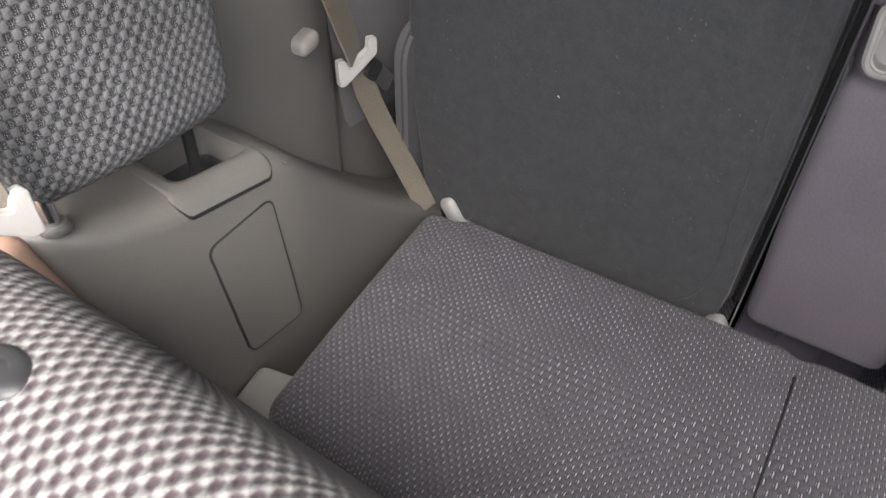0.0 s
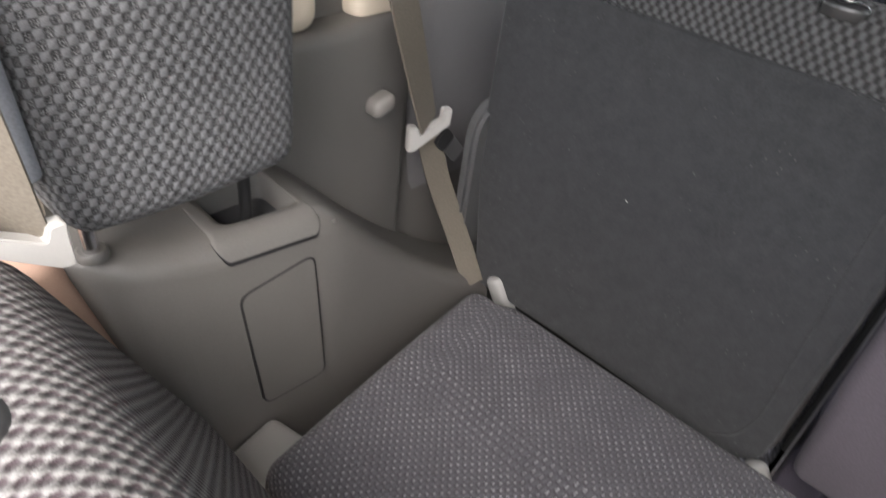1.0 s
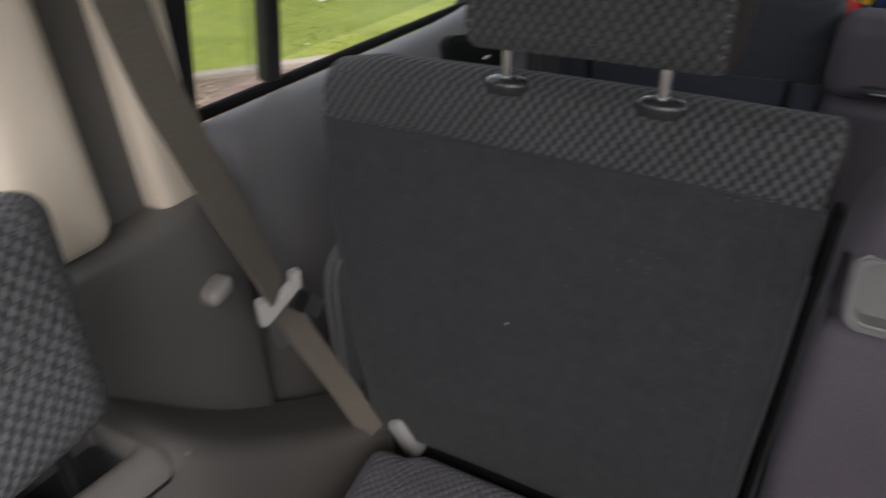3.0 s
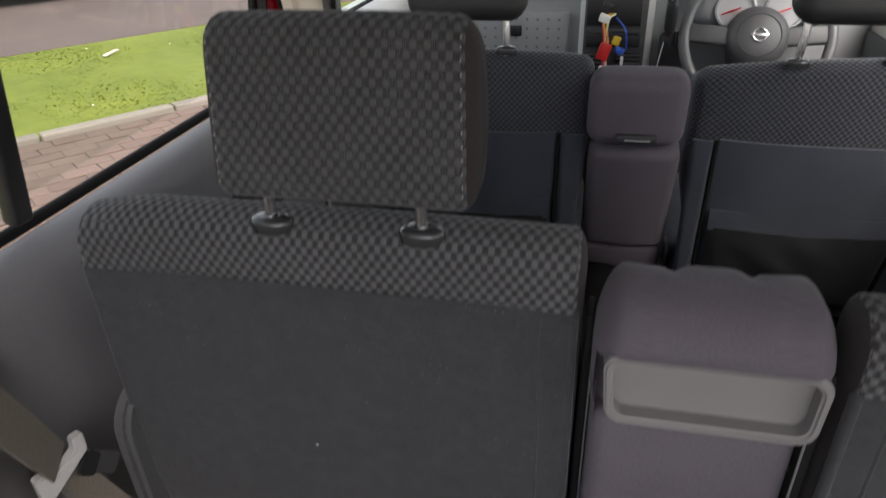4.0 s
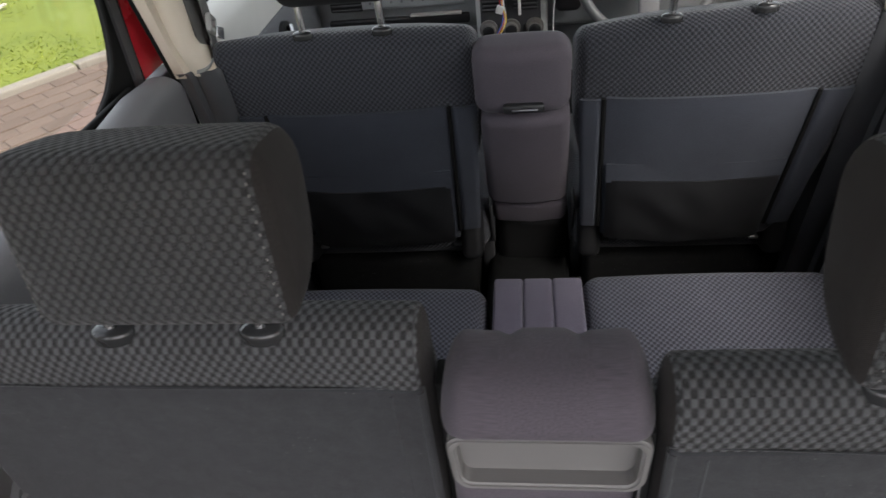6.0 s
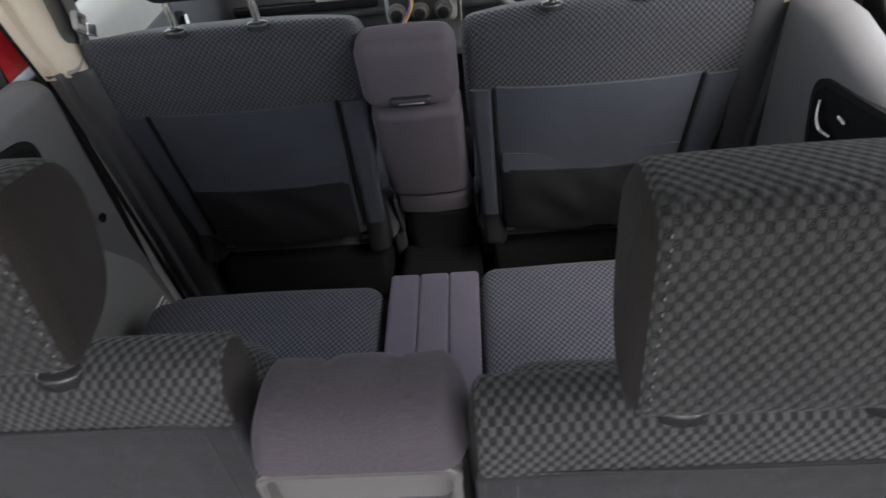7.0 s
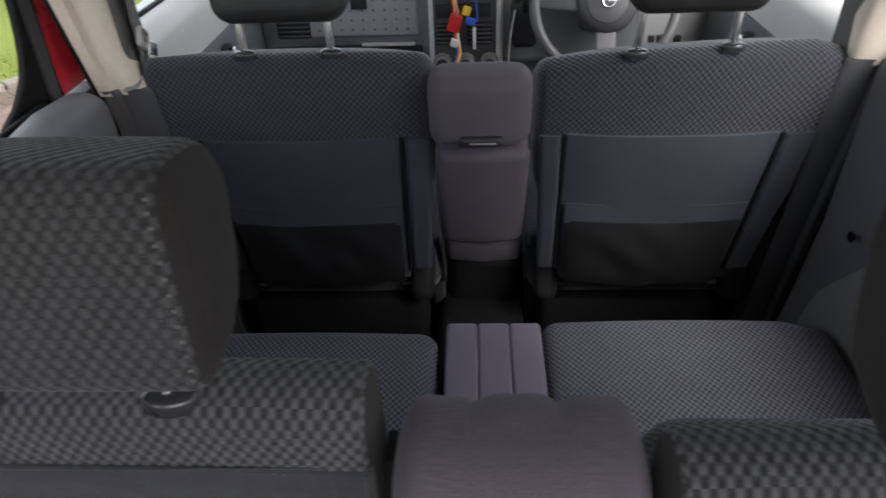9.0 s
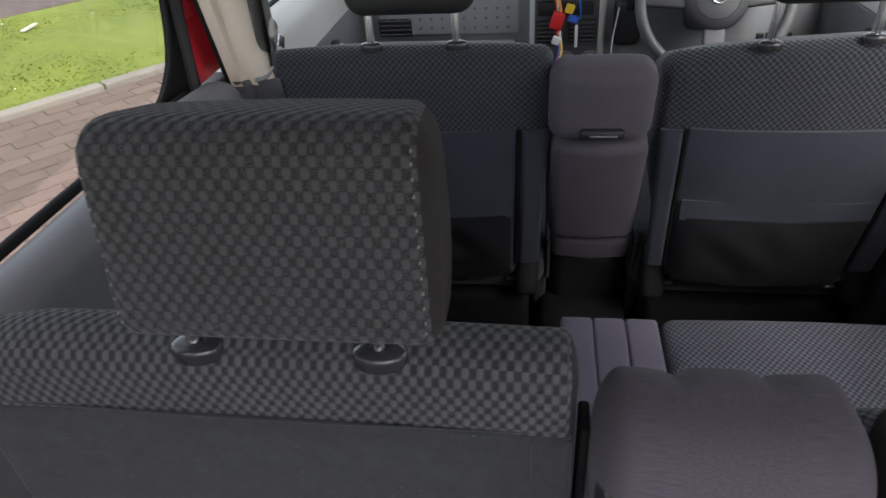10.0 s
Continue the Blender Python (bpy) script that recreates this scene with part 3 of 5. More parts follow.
def centre_pillar(s):
    b = thing("door_pillar", (s * 0.63, 0.8, 0.0), "cream pillar trim over a grey lower cover between the doors", "pillar", "door pillars", "structure")
    z0 = 0.748 if s < 0 else 0.775

    def section(z, proud=0.0):
        low_ = z < z0 + 0.006
        a = Vector((0.657 - proud, 0.7565 - 0.29 * (max(z, 0.684) - 0.83) - 0.13 * (min(z, 0.684) - 0.684)))
        c = Vector((0.578 - proud, 0.799 - 0.12 * (z - 0.76))) if low_ else Vector((0.600 if s < 0 else 0.575 + 0.08 * (z - 0.83), 0.7925 - 0.06 * (z - 0.83)))
        return [Vector((0.690, a.y + 0.09)), a + Vector((0.008, 0.012)), a, a.lerp(c, 0.20) + Vector((-0.005, -0.004)), a.lerp(c, 0.40) + Vector((0.003, 0.003)), a.lerp(c, 0.48) + Vector((-0.004, -0.003)), a.lerp(c, 0.8) + Vector((-0.008, -0.006)), c + Vector((0, -0.002)), c + Vector((0.002, 0.008)), c + Vector((0.01, 0.06)), Vector((0.690, c.y + 0.09))]

    def sweep(heights):
        bm = bmesh.new()
        rows = [[bm.verts.new((s * q.x, q.y, z)) for q in section(z, proud)] for z, proud in heights]
        for p, q in zip(rows, rows[1:]):
            for k in range(len(p)):
                bm.faces.new((p[k], p[(k + 1) % len(p)], q[(k + 1) % len(p)], q[k]))
        bm.faces.new(rows[0])
        bm.faces.new(rows[-1][::-1])
        bmesh.ops.recalc_face_normals(bm, faces=bm.faces)
        return bm

    part("upper_trim", sweep([(z0 - 0.01 + (1.34 - z0) * k / 8, 0.0) for k in range(9)]), M_CREAM, b, "cream creased upper pillar trim")
    part("lower_trim", sweep([(0.02, 0.014), (0.25, 0.012), (0.50, 0.009), (z0 - 0.02, 0.006), (z0 - 0.004, 0.006), (z0, 0.003)]), M_COVER, b, "dark grey lower pillar cover")
    if s < 0:
        lip = smooth_line([(s * 0.612, 0.784, z0 + 0.001), (s * 0.596, 0.782, z0 + 0.005), (s * 0.582, 0.780, z0 + 0.013), (s * 0.573, 0.782, z0 + 0.024)], 5)
        part("cover_lip", ribbon(lip, [(0, 0.002, 0.0025)] * len(lip), 0.0012), M_CAP, b, "pale curved lip of the cover")
    part("body_post", soft((s * 0.722, 0.86, 0.3525), (0.055, 0.22, 0.765), 0.01, 2), M_BLACK, b, "black body post")
    # the pillar's side away from the light, its shade put in as taupe
    part("inner_face", soft((s * (0.601 if s < 0 else 0.585), 0.835, (z0 + 1.34) / 2 - 0.01), (0.008, 0.074, 1.34 - z0), 0.003, 2), M_TAUPE, b, "inner face of the pillar, shaded in taupe")
    part("seam", tube([(s * 0.662, section(z)[2].y + 0.003, z) for z in (0.04, 0.3, 0.6, 0.684, z0 + 0.01, 0.9, 1.1, 1.32)], 0.005, 8), M_RUBBER, b, "black door seal")
    return b


centre_pillar(-1)
centre_pillar(1)


def front_door(s):
    side = "passenger side" if s < 0 else "driver side"
    d = thing("car_door", (s * 0.68, 1.3, 0.0), "pale grey front car door, %s, with a chrome pull" % side, "car door", "front doors", "structure")
    part("inner_panel", soft((s * 0.71, 1.37, 0.405), (0.14, 1.0, 0.77), 0.05, 5, (1, 6, 6)), M_PALE, d)
    part("cloth_insert", soft((s * 0.637, 1.36, 0.575), (0.012, 0.62, 0.20), 0.005, 2), M_DOORCLOTH, d, "grey dotted cloth insert")
    part("lower_panel", soft((s * 0.64, 1.37, 0.28), (0.02, 0.95, 0.42), 0.009, 2), M_GREY, d)
    part("outer_skin", soft((s * 0.81, 1.40, 0.23), (0.08, 0.92, 0.92), 0.03, 3), M_RED, d, "red painted door skin")
    part("sill_seal", soft((s * 0.70, 1.37, 0.786), (0.016, 0.92, 0.02), 0.006, 2), M_RUBBER, d, "black rubber window seal")
    cup = part("handle_cup", lathe([(0.045, 0), (0.045, -s * 0.012), (0.034, -s * 0.014), (0.03, -s * 0.004)], (s * 0.632, 1.32, 0.61), "x", 20), M_BLACK, d, "black handle recess")
    part("handle", tube(smooth_line([(s * 0.615, 1.34, 0.635), (s * 0.60, 1.30, 0.62), (s * 0.602, 1.285, 0.60), (s * 0.615, 1.30, 0.585)], 5), 0.008, 8), M_CHROME, cup, "chrome door pull")
    g = part("pane", slab([(0.90, 0.78), (1.83, 0.78), (1.56, 1.32), (0.80, 1.32)], lambda a, b, dd: Vector((s * (0.695 - (b - 0.78) * 0.09 + dd), a, b)), 0.004), M_GLASS, d, smooth=False)
    g.visible_shadow = False
    part("top_rail", bar((s * 0.63, 0.78, 1.335), (s * 0.61, 1.66, 1.335), 0.04, 0.04, 0.01), M_CREAM, d)
    return d


front_door(-1)
front_door(1)


def quarter_side(s):
    """The wall beside the third row: pillar, window and the moulded wheel housing."""
    q = thing("quarter_panel", (s * 0.64, -0.5, 0.0), "cream and taupe moulded side wall with a quarter window", "side trim", "quarter panels", "structure")
    # cream wall with the window through it
    inner = round_loop(-0.80, -0.283, 0.773, 1.22, 0.062, 8)
    outer = round_loop(-1.10, -0.225, 0.60, 1.33, 0.004, 8)
    fr = ring_frame(outer, inner, lambda a, b, d: Vector((s * (0.615 + d - (b - 0.8) * 0.05), a, b)), 0.05)
    part("window_surround", fr, M_CREAM, q, "cream window surround", smooth=False)
    seal = [(s * (0.630 - (b - 0.8) * 0.05), a, b) for a, b in round_loop(-0.798, -0.286, 0.775, 1.218, 0.062, 8)]
    part("window_seal", tube(seal + seal[:2], 0.008, 8, caps=False), M_RUBBER, q, "black rubber window seal")
    g = part("pane", slab(round_loop(-0.83, -0.25, 0.75, 1.25, 0.05, 6), side_put(s * 0.668, s), 0.004), M_GLASS, q, smooth=False)
    g.visible_shadow = False
    part("outer_skin", soft((s * 0.80, -0.66, 0.23), (0.08, 0.9, 0.92), 0.04, 3), M_RED, q, "red painted body side")

    # pillar: a rounded cream post, a belt slot with shade painted in taupe, a second cream strip
    def post(y0, y1, x, mat, name, label, r):
        part(name, soft((s * x, (y0 + y1) / 2, 1.03), (0.05, y1 - y0, 0.60), r, 4, (1, 1, 6), lambda p: Vector((p.x - s * (p.z) * 0.04, p.y - (p.z + 0.3) * 0.06, p.z))), mat, q, label)

    post(-0.275, -0.203, 0.607, M_CREAM, "pillar_post", "cream rounded pillar post", 0.022)
    post(-0.212, -0.150, 0.634, M_TAUPE, "belt_slot", "belt slot, its shade given in taupe", 0.008)
    post(-0.160, -0.100, 0.610, M_CREAM, "pillar_strip", "cream pillar strip", 0.014)
    # taupe lower wall
    part("lower_wall", soft((s * 0.630, -0.172, 0.50), (0.07, 0.20, 0.47), 0.016, 4, (1, 3, 8), lambda p: Vector((p.x - s * 0.012 * math.cos(p.y * 18), p.y, p.z + (0.05 * (p.y + 0.02) if p.z > 0 else 0)))), M_TAUPE, q, "taupe lower wall")
    part("lower_wall", soft((s * 0.655, 0.0, 0.42), (0.06, 0.2, 0.66), 0.02, 3), M_TAUPE, q, "taupe lower wall")
    # coat hook
    def tip(p):
        return Vector((p.x, p.y, p.z + p.y * 0.25))
    part("coat_hook", soft((s * 0.578, -0.1405, 0.6475), (0.026, 0.030, 0.020), 0.0085, 4, 1, tip), M_BEZEL, q, "taupe coat hook")
    latch = part("latch_plate", soft((s * 0.613, -0.540, 0.655), (0.026, 0.075, 0.085), 0.010, 3), M_COVER, q, "dark grey plastic latch plate")
    part("latch_knob", lathe([(0.019, 0), (0.019, -s * 0.006), (0.015, -s * 0.010), (0.006, -s * 0.011)], (s * 0.601, -0.543, 0.662), "x", 20), M_CAP, latch, "pale round knob")
    part("hind_wall", soft((s * 0.66, -0.8, 0.36), (0.07, 0.75, 0.56), 0.02, 3), M_CREAM, q, "pale lower wall")
    part("hind_post", bar((s * 0.60, -1.06, 0.1), (s * 0.58, -1.02, 1.33), 0.12, 0.09, 0.03, (0, 1, 0)), M_CREAM, q, "cream hind pillar")
    return q


QL = quarter_side(-1)
QR = quarter_side(1)


def wheel_housing(s):
    """Taupe moulding over the wheel: a ledge that slopes down to the front, with a tray and an access cover."""
    h = thing("wheel_housing_trim", (s * 0.55, -0.28, 0.25), "taupe moulded wheel housing trim with tray and access cover", "side trim", "wheel housing trims", "structure")
    bm = bmesh.new()
    # outline in y and z: hind edge, ledge, slope to the front
    top = [(-0.503, 0.651), (-0.44, 0.634), (-0.40, 0.624), (-0.34, 0.616), (-0.29, 0.611), (-0.262, 0.598), (-0.225, 0.562), (-0.17, 0.508), (-0.10, 0.447), (-0.04, 0.40), (0.02, 0.36), (0.06, 0.34)]
    top = [tuple(v) for v in [(p.x, p.y) for p in smooth_line([(a, b, 0) for a, b in top], 3)]]
    rows = []
    for y, z in top:
        k = min(1.0, max(0.0, (y + 0.503) / 0.055))
        back = 0.028 * (1 - math.sqrt(max(0, 1 - (1 - k) ** 2)))
        sink = 0.012 * max(0, math.sin((y + 0.26) * 9)) if y > -0.26 else 0.0
        xi = 0.488 + back + sink
        r = 0.024
        row = [(xi + 0.006, y, 0.20), (xi + 0.004, y, 0.34), (xi, y, z - r - 0.06), (xi, y, z - r)]
        for a in (22, 45, 68, 90):
            row.append((xi + r * (1 - math.cos(radians(a))), y, z - r * (1 - math.sin(radians(a)))))
        row += [(0.545, y, z + 0.002), (0.585, y, z + 0.004), (0.605, y, z + 0.004), (0.605, y, 0.2)]
        sh = 0.23 * max(0.0, 1 - (y + 0.503) / 0.12)
        row = [(a, b + sh * (0.65 - c), c) for a, b, c in row]
        rows.append([bm.verts.new((s * a, b, c)) for a, b, c in row])
    for a, b in zip(rows, rows[1:]):
        for j in range(len(a) - 1):
            bm.faces.new((a[j], a[j + 1], b[j + 1], b[j]))
    bm.faces.new(rows[0])
    bm.faces.new(list(reversed(rows[-1])))
    bmesh.ops.recalc_face_normals(bm, faces=bm.faces)
    body = part("moulding", bm, M_TAUPE, h)
    # tray: cut into the ledge
    cut = soft((s * 0.547, -0.334, 0.600), (0.064, 0.078, 0.13), 0.010, 3)
    cutter = obj("tray_cutter", cut, M_BLACK)
    md = body.modifiers.new("tray", "BOOLEAN")
    md.operation, md.object, md.solver = "DIFFERENCE", cutter, "EXACT"
    dg = bpy.context.evaluated_depsgraph_get()
    dg.update()
    me = bpy.data.meshes.new_from_object(body.evaluated_get(dg))
    body.modifiers.clear()
    body.data = me
    bpy.data.objects.remove(cutter)
    rim_o = round_loop(-0.392, -0.285, 0.4885, 0.590, 0.010, 5)
    rim_i = round_loop(-0.374, -0.294, 0.514, 0.580, 0.010, 5)

    def ledge(y):
        for (y0, z0), (y1, z1) in zip(top, top[1:]):
            if y0 <= y <= y1:
                return z0 + (z1 - z0) * (y - y0) / (y1 - y0)
        return 0.61

    def lay(a, b, d):
        e = max(0.0, min(0.024, 0.512 - b))
        fall = 0.024 - math.sqrt(0.024 ** 2 - e * e)
        return Vector((s * (b - 0.0012 * fall / 0.024), a, ledge(a) + 0.0026 - d - fall))
    rim = bmesh.new()
    rows = []
    for k in range(7):
        u = k / 6
        rows.append([rim.verts.new(lay(a0 + (a1 - a0) * u, b0 + (b1 - b0) * u, 0.0026 * (u == 0 or u == 1))) for (a0, b0), (a1, b1) in zip(rim_o, rim_i)])
    rows.append([rim.verts.new(lay(a, b, 0.014)) for a, b in rim_i])
    for p, q in zip(rows, rows[1:]):
        for k in range(len(p)):
            rim.faces.new((p[k], p[(k + 1) % len(p)], q[(k + 1) % len(p)], q[k]))
    bmesh.ops.recalc_face_normals(rim, faces=rim.faces)
    part("tray_rim", rim, M_TAUPE, h, "taupe tray rim")
    wide = [(-0.3385 + (a + 0.3385) * 1.010, 0.5392 + (b - 0.5392) * 1.004) for a, b in rim_o]
    part("rim_gap", ring_frame(wide, rim_o, lambda a, b, d: lay(a, b, d + 0.0020), 0.003), M_BLACK, h, "thin dark gap round the tray rim")
    lining = bmesh.new()
    soft((s * 0.547, -0.334, 0.566), (0.063, 0.077, 0.060), 0.009, 3, 1, None, None, lining)
    for f in [f for f in lining.faces if f.calc_center_median().z > 0.585]:
        lining.faces.remove(f)
    bmesh.ops.reverse_faces(lining, faces=lining.faces)
    # slate in place of taupe: the shade inside the tray is in the colour
    part("tray_cup", lining, M_COVER, h, "tray lining darkened for the hole's shade")
    # access cover, a hand's breadth high, with a groove round it
    cov = round_poly([(-0.378, 0.560), (-0.297, 0.571), (-0.283, 0.398), (-0.360, 0.402)], 0.013, 6)
    cx, cz = -0.330, 0.483
    big = [(cx + (a - cx) * 1.026, cz + (b - cz) * 1.012) for a, b in cov]
    groove = part("cover_gap", slab(big, side_put(s * 0.4874, s), 0.006), M_BLACK, h, "dark gap round the cover", smooth=False)
    cb = slab(cov, side_put(s * 0.4869, s), 0.006)
    bmesh.ops.bevel(cb, geom=[e for e in cb.edges], offset=0.0012, segments=2, affect="EDGES")
    part("access_cover", cb, M_TAUPE, h, "taupe access cover", smooth=False)
    part("pip", soft((s * 0.4915, -0.270, 0.5955), (0.004, 0.004, 0.003), 0.0012, 2), M_TAUPE, h, "small pale pip")
    # the far side of the moulding, a reddish reflection painted in as brown
    part("end_panel", soft((s * 0.552, -0.479, 0.46), (0.09, 0.046, 0.385), 0.014, 4, 1, lambda p: Vector((p.x, p.y + p.z * -0.23, p.z))), M_BROWN, h, "end panel browned for a reddish reflection")
    part("hinge_cover", soft((s * 0.452, -0.376, 0.345), (0.075, 0.075, 0.05), 0.012, 3, 1, None, Matrix.Rotation(radians(-12 * s), 3, "Z")), M_CAP, h, "pale grey hinge cover")
    return h


wheel_housing(-1)
wheel_housing(1)


# ---- headrests and seats ----
M_STOWSIDE = woven("blue_grey_side_cloth", (0.30, 0.31, 0.35), (0.35, 0.36, 0.40))

def guide(x, y, z, parent, k=1.0, mat=None):
    """The oval collar in which a headrest's post slides."""
    g = bmesh.new()
    prof = [(0.0190, -0.008), (0.0195, -0.0010), (0.0190, 0.0015), (0.0172, 0.0035), (0.0130, 0.0050), (0.0090, 0.0056), (0.0066, 0.0056), (0.0056, 0.0040)]
    lathe([(a * k, b) for a, b in prof], (0, 0, 0), "z", 20, g)
    for v in g.verts:
        v.co = Vector((x + v.co.x, y + v.co.y * 0.66, z + v.co.z))
    return part("post_guide", g, mat or M_GUIDE, parent, "black plastic post guide")


def headrest_block(c, s, r, fn=None, m=None):
    return even_uv(soft(c, s, r, 5, (8, 3, 8), fn, m), c, s, r)


def split_sides(bm, cx, reach):
    """Parts a padded block into its cloth and its two plain sides, beyond reach from cx."""
    out = []
    for e in (-1, 1):
        piece = bm.copy()
        bmesh.ops.delete(piece, geom=[f for f in piece.faces if (f.calc_center_median().x - cx) * e < reach], context="FACES")
        out.append(piece)
    bmesh.ops.delete(bm, geom=[f for f in bm.faces if abs(f.calc_center_median().x - cx) > reach], context="FACES")
    return bm, out


def profile(corners, n=6):
    """A closed outline in y and z; each corner is y, z and how far its rounding reaches."""
    out = []
    for i, (y, z, r) in enumerate(corners):
        p, a, b = Vector((y, z)), Vector(corners[i - 1][:2]), Vector(corners[(i + 1) % len(corners)][:2])
        u, v = (a - p).normalized() * r, (b - p).normalized() * r
        out += [p + u * (1 - k / n) ** 2 + v * (k / n) ** 2 for k in range(n + 1)]
    fine = []
    for i, p in enumerate(out):
        q = out[(i + 1) % len(out)]
        m = max(1, round((q - p).length / 0.012))
        fine += [p.lerp(q, k / m) for k in range(m)]
    return fine


def head_pad(at, w, loop, re, high, r_top, r_low, taper=1.15):
    """A padded headrest: the outline swept across, its ends drawn in by the rounding re. Returns the cloth and the two plain ends."""
    at = Vector(at)
    n = len(loop)
    inward = []
    for i in range(n):
        t = (loop[(i + 1) % n] - loop[i - 1]).normalized()
        inward.append(Vector((t.y, -t.x)))
    run = [0.0]
    for i in range(n):
        run.append(run[-1] + (loop[(i + 1) % n] - loop[i]).length)
    mid = sum(loop, Vector((0, 0))) / n
    half = [((w / 2 - re) * k / 6, 0.0, (w / 2 - re) * k / 6) for k in range(6)]
    half += [(w / 2 - re + re * math.sin(g), re * (1 - math.cos(g)), w / 2 - re + re * g) for g in [math.pi / 2 * k / 8 for k in range(9)]]
    span = [(-a, b, -c) for a, b, c in half[:0:-1]] + half

    def place(x, inset, i, k=1.0):
        p = mid + (loop[i] + inward[i] * inset - mid) * k
        r = r_top if p.y > 0 else r_low
        e = abs(x) - (w / 2 - r)
        cut = r - math.sqrt(max(0.0, r * r - e * e)) if e > 0 else 0.0
        z = p.y - cut * p.y / high
        return at + Vector((x * (1 - 0.018 * p.y / high - taper * max(0.0, p.x + 0.03)), p.x - 0.003 * math.cos(x * 14) * (p.x < mid.x), z + 0.002 * math.cos(x * 15)))

    pieces = []
    cutoff = w / 2 - re * 0.42
    for lo, hi in ((-cutoff - 1e-6, cutoff + 1e-6), (-9, -cutoff), (cutoff, 9)):
        bm = bmesh.new()
        uvl = bm.loops.layers.uv.verify()
        cols = [c for c in span if lo <= c[0] <= hi]
        if hi == 9:
            cols = [max((c for c in span if c[0] < cutoff), key=lambda c: c[0])] + cols
        if lo == -9:
            cols = cols + [min((c for c in span if c[0] > -cutoff), key=lambda c: c[0])]
        rings = [([bm.verts.new(place(x, inset, i)) for i in range(n)], u) for x, inset, u in cols]
        if lo == -9 or hi == 9:
            x, inset, u = cols[0] if lo == -9 else cols[-1]
            way = -1 if lo == -9 else 1
            caps = [([bm.verts.new(place(x, inset, i, k) + Vector((way * 0.0025 * (1 - k * k), 0, 0))) for i in range(n)], u + way * 0.03 * (1 - k)) for k in (0.8, 0.55, 0.3, 0.08)]
            rings = caps[::-1] + rings if lo == -9 else rings + caps
            bm.faces.new(caps[-1][0] if hi == 9 else caps[-1][0][::-1])
        for (p, ua), (q, ub) in zip(rings, rings[1:]):
            for i in range(n):
                j = (i + 1) % n
                f = bm.faces.new((p[i], q[i], q[j], p[j]))
                for lp, uvv in zip(f.loops, ((ua, run[i]), (ub, run[i]), (ub, run[i + 1]), (ua, run[i + 1]))):
                    lp[uvl].uv = uvv
        bmesh.ops.recalc_face_normals(bm, faces=bm.faces)
        pieces.append(bm)
    return pieces[0], pieces[1:], place


def rear_seat(x0, x1, dy, up, label, y_front, low=0.0):
    """A second-row seat: x0 to x1 across, moved dy, its headrest drawn up."""
    cx, w = (x0 + x1) / 2, x1 - x0
    s = 1 if cx > 0 else -1
    seat = thing("rear_seat", (cx, 0.3 + dy, 0.05), label, "car seat", "second-row seats")

    def taper(p):
        # narrower towards the bottom on the door side
        k = max(0.0, -0.050 - p.z) / 0.28
        x = p.x - s * 0.042 * k * max(0.0, s * p.x / (w / 2))
        return Vector((x, p.y + 0.003 * math.cos(p.x * 9) * (1 if p.y < 0 else 0), p.z + 0.004 * math.cos(p.x * 6) * (1 if p.z > 0.2 else 0)))

    def felt_shape(p):
        # lower inner corner rounded
        ex, ez = -s * p.x - (w / 2 - 0.004 - 0.05), -p.z - (0.2115 - low / 2 - 0.05)
        if ex > 0 and ez > 0 and ex * ex + ez * ez > 0.05 ** 2:
            f = 0.05 / math.hypot(ex, ez)
            p = Vector((-s * (w / 2 - 0.054 + ex * f), p.y, -(0.1615 - low / 2 + ez * f)))
        return taper(p + Vector((0, 0, -0.037))) + Vector((0, 0, 0.037))

    tight = crisp(w, 0.0321)

    def round_end(p):
        p = tight(p)
        q = taper(p)
        if p.z > 0.2 and s * p.x > w / 2 - 0.05:
            q.z -= 0.012 * ((s * p.x - w / 2 + 0.05) / 0.05) ** 2
        return q

    at, size = (cx, 0.035 + dy, 0.612 - low / 2), (w, 0.064, 0.455 - low)
    cloth, ends = split_sides(even_uv(soft(at, size, 0.032, 7, (14, 1, 12), round_end), at, size, 0.032), cx, w / 2 - 0.006)
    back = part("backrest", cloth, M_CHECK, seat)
    for end in ends:
        if len(end.faces):
            part("side_cloth", end, M_SIDE, back, "plain dark end cloth")
    part("front_bolster", soft((cx, 0.11 + dy, 0.56), (w - 0.03, 0.11, 0.34), 0.045, 5, (6, 2, 6)), M_CHECK, seat)
    pan = part("back_panel", soft((cx, 0.0085 + dy, 0.5740 - low / 2), (w - 0.008, 0.014, 0.420 - low), 0.005, 3, (16, 1, 16), felt_shape), M_FELT, seat, "near-black felt back panel")
    # added black sheet standing for the shade in the gap below the felt
    part("gap_shade", soft((cx, 0.030 + dy, 0.315), (w - 0.05, 0.03, 0.15), 0.008, 2), M_RUBBER, seat, "black sheet for the shaded gap under the back")
    # welts and the hinge strip along the inner edge
    xi = x0 if s > 0 else x1
    part("edge_welt", tube([(xi + s * 0.009, 0.004 + dy, 0.45), (xi + s * 0.006, 0.003 + dy, 0.60), (xi + s * 0.008, 0.004 + dy, 0.78 - low)], 0.0045, 8), M_FELT, pan, "dark felt welt")
    bend = [(0.032, 0.775 - low), (0.031, 0.60), (0.029, 0.47), (0.031, 0.43), (0.043, 0.398), (0.065, 0.378)]
    part("inner_welt", tube(smooth_line([(xi + s * a, 0.0016 + dy, b) for a, b in bend], 5), 0.0018, 6), M_FELT, pan, "pressed line in the felt")
